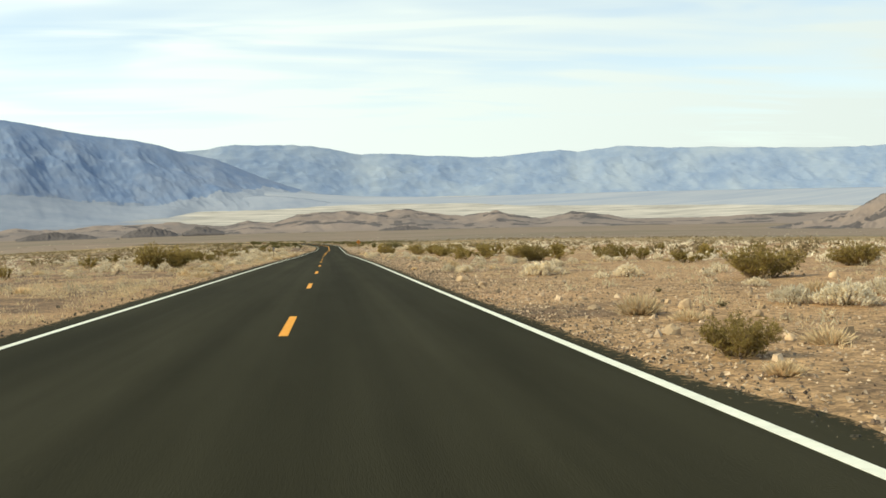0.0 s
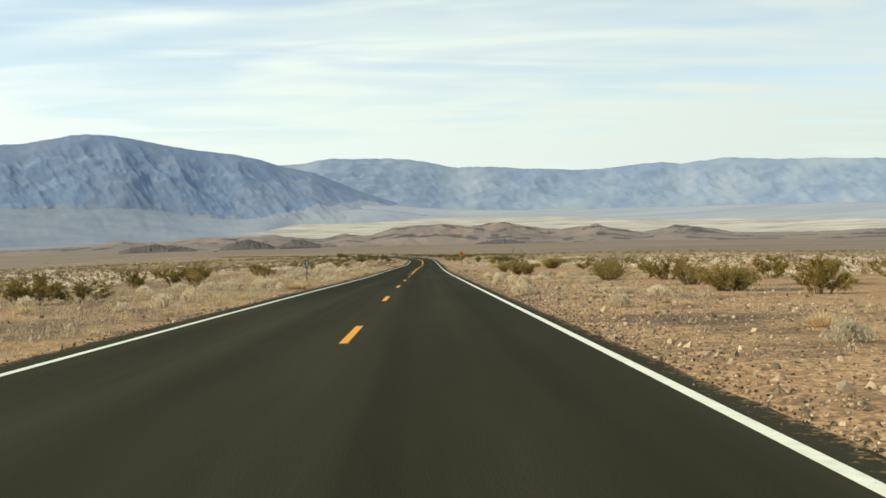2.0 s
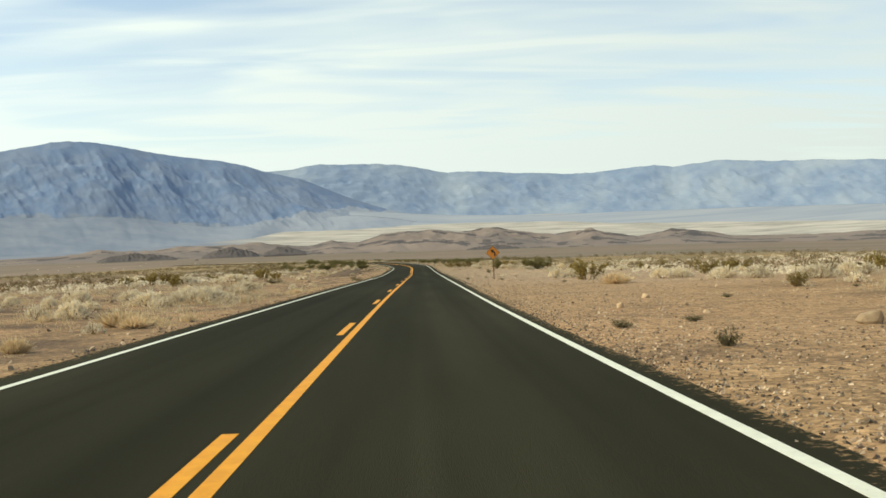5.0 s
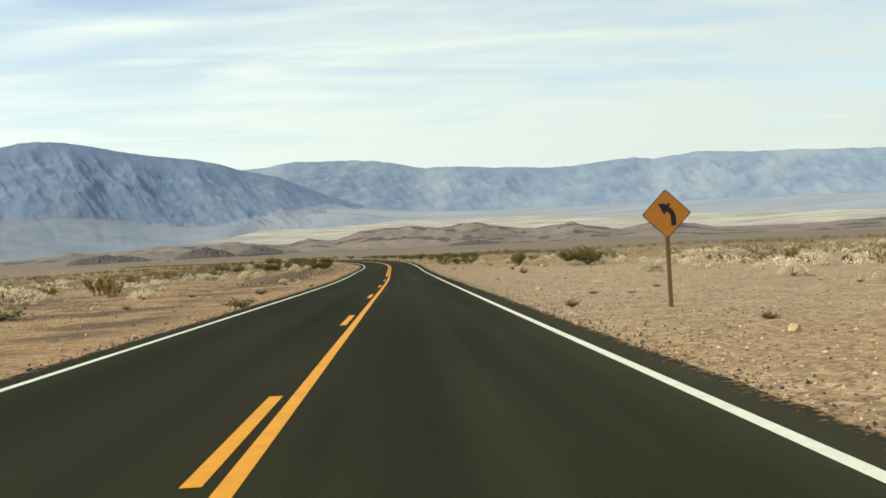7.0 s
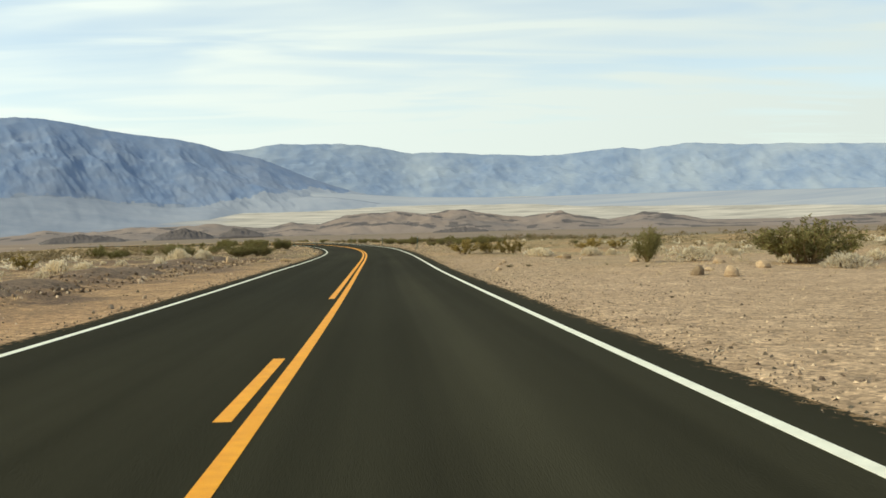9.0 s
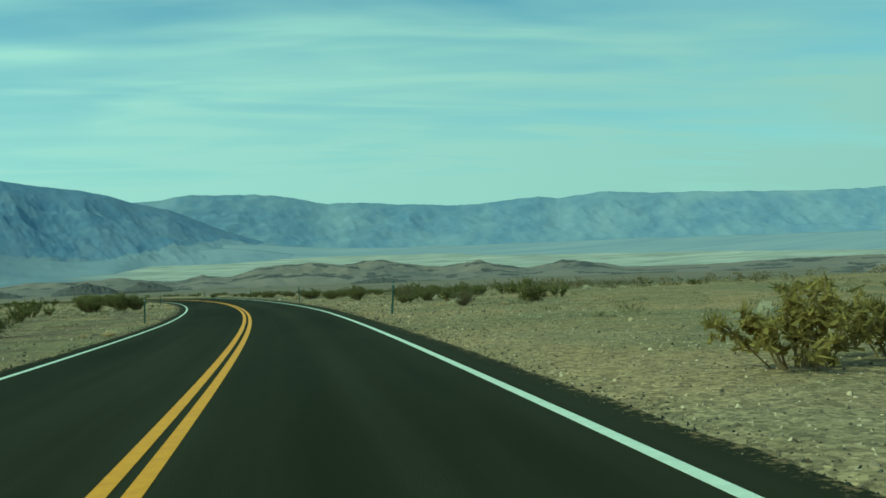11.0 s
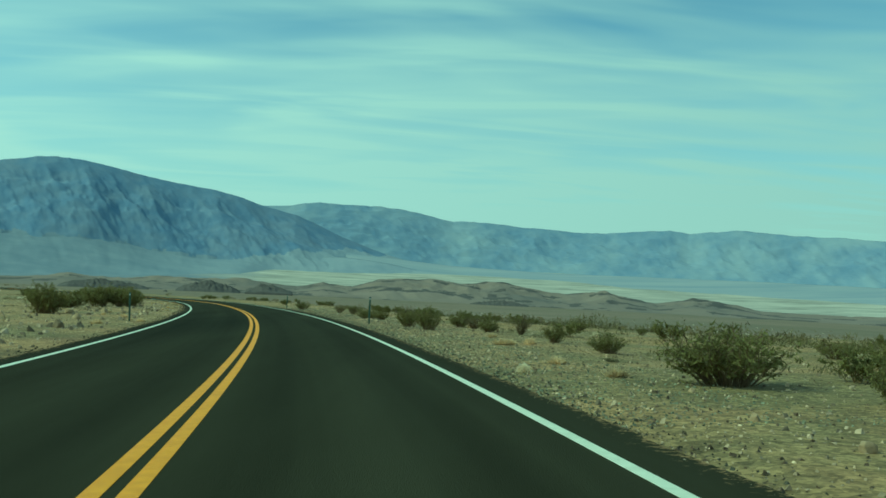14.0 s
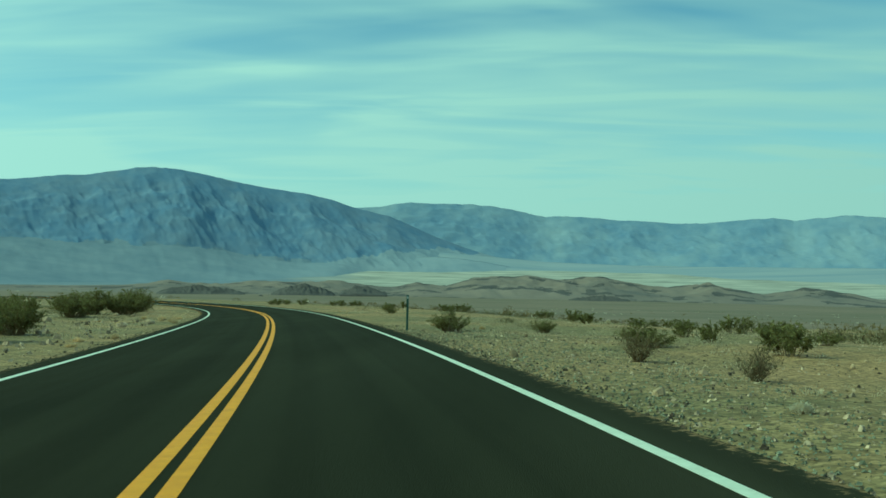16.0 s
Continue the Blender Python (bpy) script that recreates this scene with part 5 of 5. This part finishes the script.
ROCKS += fill(24, 150, 335, 6.0, 20, 0.06, 0.16, (1.2, 2.0), taken, 0.8) + fill(30, 400, 520, -16, -5.5, 0.1, 0.3, (1.2, 2.0), taken, 0.8) + fill(30, 0, 480, -14, -4.9, 0.08, 0.22, (1.2, 2.0), taken, 0.8)

bend = [r for r in CREOSOTE if r[0] > 350]
plant([build_creosote() for _ in range(4)] + [build_creosote("thin") for _ in range(2)], [r for r in CREOSOTE if r[0] < 350], 0.95)
plant([build_creosote("full", M_GREEN) for _ in range(3)], [r for r in bend if r[1] < 0], 0.95)
plant([build_creosote("dry", M_GREEN) for _ in range(4)], [r for r in bend if r[1] > 0], 0.95)
plant([build_creosote("full", M_GREEN)], [(298.8, 19.8, 1.95, 4.3)], 0.95)
plant([build_creosote("distant") for _ in range(4)], [r for r in DISTANT if r[0] < 340], 0.95)
plant([build_creosote("distant", M_GREEN) for _ in range(4)], [r for r in DISTANT if r[0] > 340], 0.95)
plant([build_twiggy_bush() for _ in range(3)], TWIGGY, 1.05)
build_stalky_bush(141.4, 8.8)
build_plumed_bush(304.0, 14.1)
plant([build_pale_shrub() for _ in range(4)], PALE[:near_pale], 1.8)
plant([build_pale_shrub(120, 7, 0.038) for _ in range(4)], PALE[near_pale:], 1.9)
plant([build_straw_tuft() for _ in range(3)], STRAW[:near_straw], 1.3)
plant([build_straw_tuft(300, 0.009) for _ in range(4)], STRAW[near_straw:], 1.3)
plant([build_dead_clump() for _ in range(3)], DEAD, 1.8)
plant([build_rock() for _ in range(7)], ROCKS, 0.95, sink=0.0)


def scrub(name, count, mat, label, size, high, near, leaf, seed, per=26, s1=620, ahead=0.5):
    """Far brush, too much to count: small ragged clumps of leaves out over the plain."""
    r = np.random.RandomState(seed)
    s = r.uniform(-20, s1, count)
    side = np.where(r.uniform(size=count) < 0.5, -1, 1)
    o = side * (near + (230 - near) * r.uniform(size=count) ** 1.6)
    P = on_road(s, o)[:, :2]
    # and ahead of the bend
    more = int(count * ahead)
    d, a = r.uniform(260, 1000, more) , np.radians(r.uniform(-42, 42, more))
    Q = np.stack([MX + d * np.sin(a), MY + d * np.cos(a)], -1)
    P = np.concatenate([P, Q])
    q = ((P[:, 0][:, None] - RX[::3]) ** 2 + (P[:, 1][:, None] - RY[::3]) ** 2)
    P = P[q.min(1) > 12.0**2]
    P = P[fbm(P[:, 0] / 16, P[:, 1] / 16, 2) > 0.42]
    n = len(P)
    z = ground_z(P[:, 0], P[:, 1])
    h = high * r.uniform(0.5, 1.2, n)
    w = size * r.uniform(0.6, 1.3, n)
    d = r.normal(size=(n, per, 3))
    d /= np.linalg.norm(d, axis=2)[..., None]
    C = np.stack([P[:, 0], P[:, 1], z], -1)[:, None] + d * np.stack([w / 2, w / 2, h / 2], -1)[:, None] * r.uniform(0.5, 1, (n, per, 1)) + np.stack([0 * h, 0 * h, h * 0.45], -1)[:, None]
    V, F = leaves(C.reshape(-1, 3), np.repeat(leaf * w, per), 1.3)
    tagged(new(name, tri_mesh(name, V, F, mat)), label, "brush", kind="stuff")


scrub("creosote_scrub", 5200, M_SCRUB, "olive creosote scrub spread over the plain", 1.5, 1.05, 27, 0.11, 5, per=32, ahead=0.14)
scrub("pale_scrub", 5200, M_HOLLY, "pale low scrub spread over the plain", 1.2, 0.55, 22, 0.10, 6, s1=345, ahead=0.12)


def low_cover(name, count, s0, s1, o0, o1, mat, label, size, high, seed, bias=1.2, cut=0.5, per=36, leaf=0.06):
    """Low brush between the larger shrubs, in drifts."""
    r = np.random.RandomState(seed)
    s = r.uniform(s0, s1, count)
    o = o0 + (o1 - o0) * r.uniform(size=count) ** bias
    P = on_road(s, o)
    P = P[fbm(P[:, 0] / 8 + seed, P[:, 1] / 8, 3) > cut]
    P[:, 2] = ground_z(P[:, 0], P[:, 1])
    n = len(P)
    h, w = high * r.uniform(0.5, 1.3, n), size * r.uniform(0.5, 1.3, n)
    d = r.normal(size=(n, per, 3))
    d /= np.linalg.norm(d, axis=2)[..., None]
    d[..., 2] = abs(d[..., 2])
    C = P[:, None] + d * np.stack([w / 2, w / 2, h], -1)[:, None] * r.uniform(0.4, 1, (n, per, 1))
    V, F = leaves(C.reshape(-1, 3), np.repeat(leaf * w, per), 2.6, 1.0)
    tagged(new(name, tri_mesh(name, V, F, mat)), label, "brush", kind="stuff")


low_cover("pale_brush", 2300, -5, 215, -EL - 1.2, -40, M_BUFF, "low cream brush in drifts on the gravel", 0.6, 0.34, 41, 1.5, 0.49, 46)
low_cover("straw_brush", 2400, -5, 215, -EL - 0.7, -34, M_STRAW, "low straw-coloured brush beside the road", 0.6, 0.32, 42, 1.8, 0.46, 62, 0.034)
low_cover("pale_brush", 1100, -5, 150, ER + 2.2, 40, M_BUFF, "low cream brush in drifts on the gravel", 0.55, 0.3, 43)
low_cover("straw_brush", 700, -5, 150, ER + 1.2, 36, M_STRAW, "low straw-coloured brush beside the road", 0.5, 0.2, 44, 1.2, 0.5, 60, 0.03)
low_cover("pale_brush", 1100, 205, 340, -EL - 6.5, -45, M_BUFF, "low cream brush in drifts on the gravel", 0.6, 0.32, 45)
low_cover("pale_brush", 900, 150, 335, ER + 11, 50, M_BUFF, "low cream brush in drifts on the gravel", 0.6, 0.34, 46)

low_cover("dark_brush", 900, 335, 560, -EL - 4.0, -40, M_DEAD, "low dark olive brush among stones", 0.8, 0.3, 47, 1.2, 0.46, 60, 0.032)
low_cover("dark_brush", 1500, 335, 560, ER + 5.5, 60, M_DEAD, "low dark olive brush among stones", 0.85, 0.36, 48, 1.3, 0.47, 64, 0.032)
low_cover("olive_brush", 420, 384, 480, 17, 44, M_DEAD, "continuous olive brush beyond the gravel", 1.6, 0.75, 60, 1.0, 0.4, 90, 0.03)
low_cover("straw_brush", 1500, 338, 520, ER + 2.0, 34, M_BUFF, "low buff brush among the stones", 0.5, 0.16, 50, 1.3, 0.47, 46, 0.03)
low_cover("straw_brush", 700, 335, 560, -EL - 1.0, -24, M_STRAW, "low straw-coloured brush beside the road", 0.5, 0.22, 49, 1.3, 0.46, 50, 0.034)


def grass_field(name, count, s0, s1, o0, o1, seed, bias=1.2, low=1.0):
    """Dry grass too thick to count: short bent blades in patches."""
    r = np.random.RandomState(seed)
    s = r.uniform(s0, s1, count)
    o = o0 + (o1 - o0) * r.uniform(size=count) ** bias
    P = on_road(s, o)
    keep = fbm(P[:, 0] / 5, P[:, 1] / 5, 3) + 0.25 * fbm(P[:, 0] / 23 + 4, P[:, 1] / 23, 2) > 0.62
    P = P[keep]
    P[:, 2] = ground_z(P[:, 0], P[:, 1]) - 0.01
    n, per = len(P), 14
    h = r.uniform(0.05, 0.14, (n, 1, 1)) * low
    a = r.uniform(0, 6.28, (n, per))
    base = P[:, None] + np.stack([np.cos(a), np.sin(a), 0 * a], -1) * r.uniform(0, 0.17, (n, per, 1))
    tip = base + np.stack([np.cos(a) * 0.6, np.sin(a) * 0.6, 0 * a + 0.9], -1) * h * r.uniform(0.6, 1.2, (n, per, 1))
    side = np.stack([-np.sin(a), np.cos(a), 0 * a], -1) * 0.006
    V = np.stack([base - side, base + side, tip], 2).reshape(-1, 3)
    F = np.arange(len(V)).reshape(-1, 3)
    tagged(new(name, tri_mesh(name, V, F, M_STRAW)), "short dry straw grass in patches on the gravel", "grass", kind="stuff")


grass_field("dry_grass", 13000, -5, 215, -EL - 0.5, -40, 31)
grass_field("dry_grass", 5000, -5, 150, ER + 0.8, 34, 32)
grass_field("dry_grass", 3800, 330, 540, -EL - 0.5, -26, 33, low=0.6)
grass_field("dry_grass", 1800, 330, 540, ER + 2.0, 34, 34, low=0.5)
grass_field("dry_grass", 4500, 205, 335, -EL - 3.5, -40, 35)
grass_field("dry_grass", 4000, 145, 335, ER + 6, 44, 36)


BOULDER = (np.array([(1, 0.3, -0.4), (-0.9, -0.3, -0.4), (-0.2, 1, -0.4), (0.3, -1, -0.4), (0.6, 0.05, 0.85), (-0.45, 0.5, 0.7), (-0.3, -0.5, 0.95)], float),
           np.array([(4, 5, 6), (0, 2, 4), (2, 5, 4), (2, 1, 5), (1, 6, 5), (1, 3, 6), (3, 4, 6), (3, 0, 4)]))


def stones(name, count, s0, s1, o0, o1, low, high, seed, mat=None, label="loose pale stones on the gravel shoulder", verge=False):
    """Loose stones on the shoulders, broken and angular."""
    r = np.random.RandomState(seed)
    s = r.uniform(s0, s1, count)
    o = o0 + (o1 - o0) * r.uniform(size=count) ** 1.7
    if verge:  # along the asphalt's own edge, lying on it or beside it
        o = np.where(o > 0, o - 0.3 * (1 - smooth(s, 170, 240)), o)
    P = on_road(s, o)
    P[:, 2] = np.maximum(ground_z(P[:, 0], P[:, 1]), P[:, 2]) if verge else ground_z(P[:, 0], P[:, 1])
    sz = low + (high - low) * r.uniform(size=count) ** 3
    if high < 0.09:  # small stones: a base of four corners and a crooked ridge
        octa = np.array([(1, 0.5, -0.4), (-0.5, 1, -0.4), (-1, -0.5, -0.4), (0.4, -1, -0.4), (0.55, 0.15, 0.62), (-0.5, 0.05, 0.75)], float)
        tri = np.array([(0, 1, 5), (0, 5, 4), (1, 2, 5), (2, 3, 4), (2, 4, 5), (3, 0, 4)])
    else:
        octa, tri = BOULDER
    k = len(octa)
    a = r.uniform(0, 6.28, count)
    V = octa[None] * r.uniform(0.6, 1.25, (count, k, 1)) * sz[:, None, None] * np.array([0.6, 0.5, 0.5])
    V = V + r.normal(size=V.shape) * sz[:, None, None] * 0.10
    c, q = np.cos(a)[:, None], np.sin(a)[:, None]
    V = np.stack([V[..., 0] * c - V[..., 1] * q, V[..., 0] * q + V[..., 1] * c, V[..., 2]], -1) + P[:, None] + np.array([0, 0, 0.1]) * sz[:, None, None]
    F = (tri[None] + k * np.arange(count)[:, None, None]).reshape(-1, 3)
    tagged(new(name, tri_mesh(name, V.reshape(-1, 3), F, mat or M_STONE)), label, "stones", kind="stuff")


stones("shoulder_stones", 11000, -5, 480, ER - 0.2, 18, 0.025, 0.085, 21)
stones("shoulder_stones", 6500, -5, 480, -EL - 0.05, -18, 0.025, 0.13, 22)
stones("loose_stones", 2000, 335, 480, ER + 0.5, 16, 0.03, 0.10, 24)
stones("loose_stones", 1500, 70, 125, ER + 0.5, 14, 0.03, 0.13, 25)
stones("gravel", 34000, 5, 165, ER - 0.1, ER + 7.0, 0.024, 0.056, 29)
stones("dark_gravel", 12000, 5, 165, ER - 0.1, ER + 7.0, 0.024, 0.056, 58, M_DARKSTONE, "dark brown stones among the gravel")
stones("dark_gravel", 6000, 338, 472, ER - 0.1, ER + 7.0, 0.024, 0.07, 59, M_DARKSTONE, "dark brown stones among the gravel")
stones("gravel", 13000, 165, 470, ER - 0.4, ER + 4.2, 0.022, 0.07, 23)
stones("gravel", 11000, 338, 472, ER - 0.1, ER + 6.0, 0.018, 0.05, 30)
stones("gravel", 15000, 165, 338, ER + 0.1, ER + 8.0, 0.022, 0.052, 57)
stones("dark_gravel", 2500, 165, 338, ER + 0.1, ER + 8.0, 0.022, 0.055, 62, M_DARKSTONE, "dark brown stones among the gravel")
stones("stone_chips", 17000, 398, 474, ER + 0.1, ER + 3.4, 0.018, 0.05, 61, M_CHIP, "grey olive stone chips beside the asphalt")
stones("loose_stones", 500, 88, 102, ER + 0.6, ER + 5.5, 0.035, 0.11, 63)
stones("loose_stones", 450, 346, 376, ER + 0.9, 15, 0.05, 0.14, 26)
stones("loose_stones", 900, 405, 500, -EL - 1.5, -16, 0.06, 0.26, 27)
stones("loose_stones", 1000, 0, 70, ER + 0.6, 15, 0.05, 0.16, 28)
stones("asphalt_crumbs", 9000, 8, 480, ER - 0.02, ER + 0.42, 0.012, 0.042, 51, M_CRUMB, "dark asphalt crumbs along the ragged road edge", True)
stones("asphalt_crumbs", 4000, 8, 480, -EL - 0.02, -EL - 0.35, 0.02, 0.055, 52, M_CRUMB, "dark asphalt crumbs along the ragged road edge", True)
stones("verge_grit", 2600, 8, 480, ER + 0.15, ER - 0.2, 0.008, 0.022, 53, None, "pale grit strewn on the asphalt edge", True)
stones("verge_grit", 2500, 8, 480, -EL - 0.1, -EL + 0.15, 0.008, 0.022, 54, None, "pale grit strewn on the asphalt edge", True)
stones("rubble", 1400, 269, 337, -7.4, -12.5, 0.05, 0.2, 55, M_BANK, "dark brown clods and rubble on the soil bank")
stones("rubble", 380, 269, 337, -7.2, -13, 0.06, 0.22, 56, None, "pale stones scattered on the soil bank")
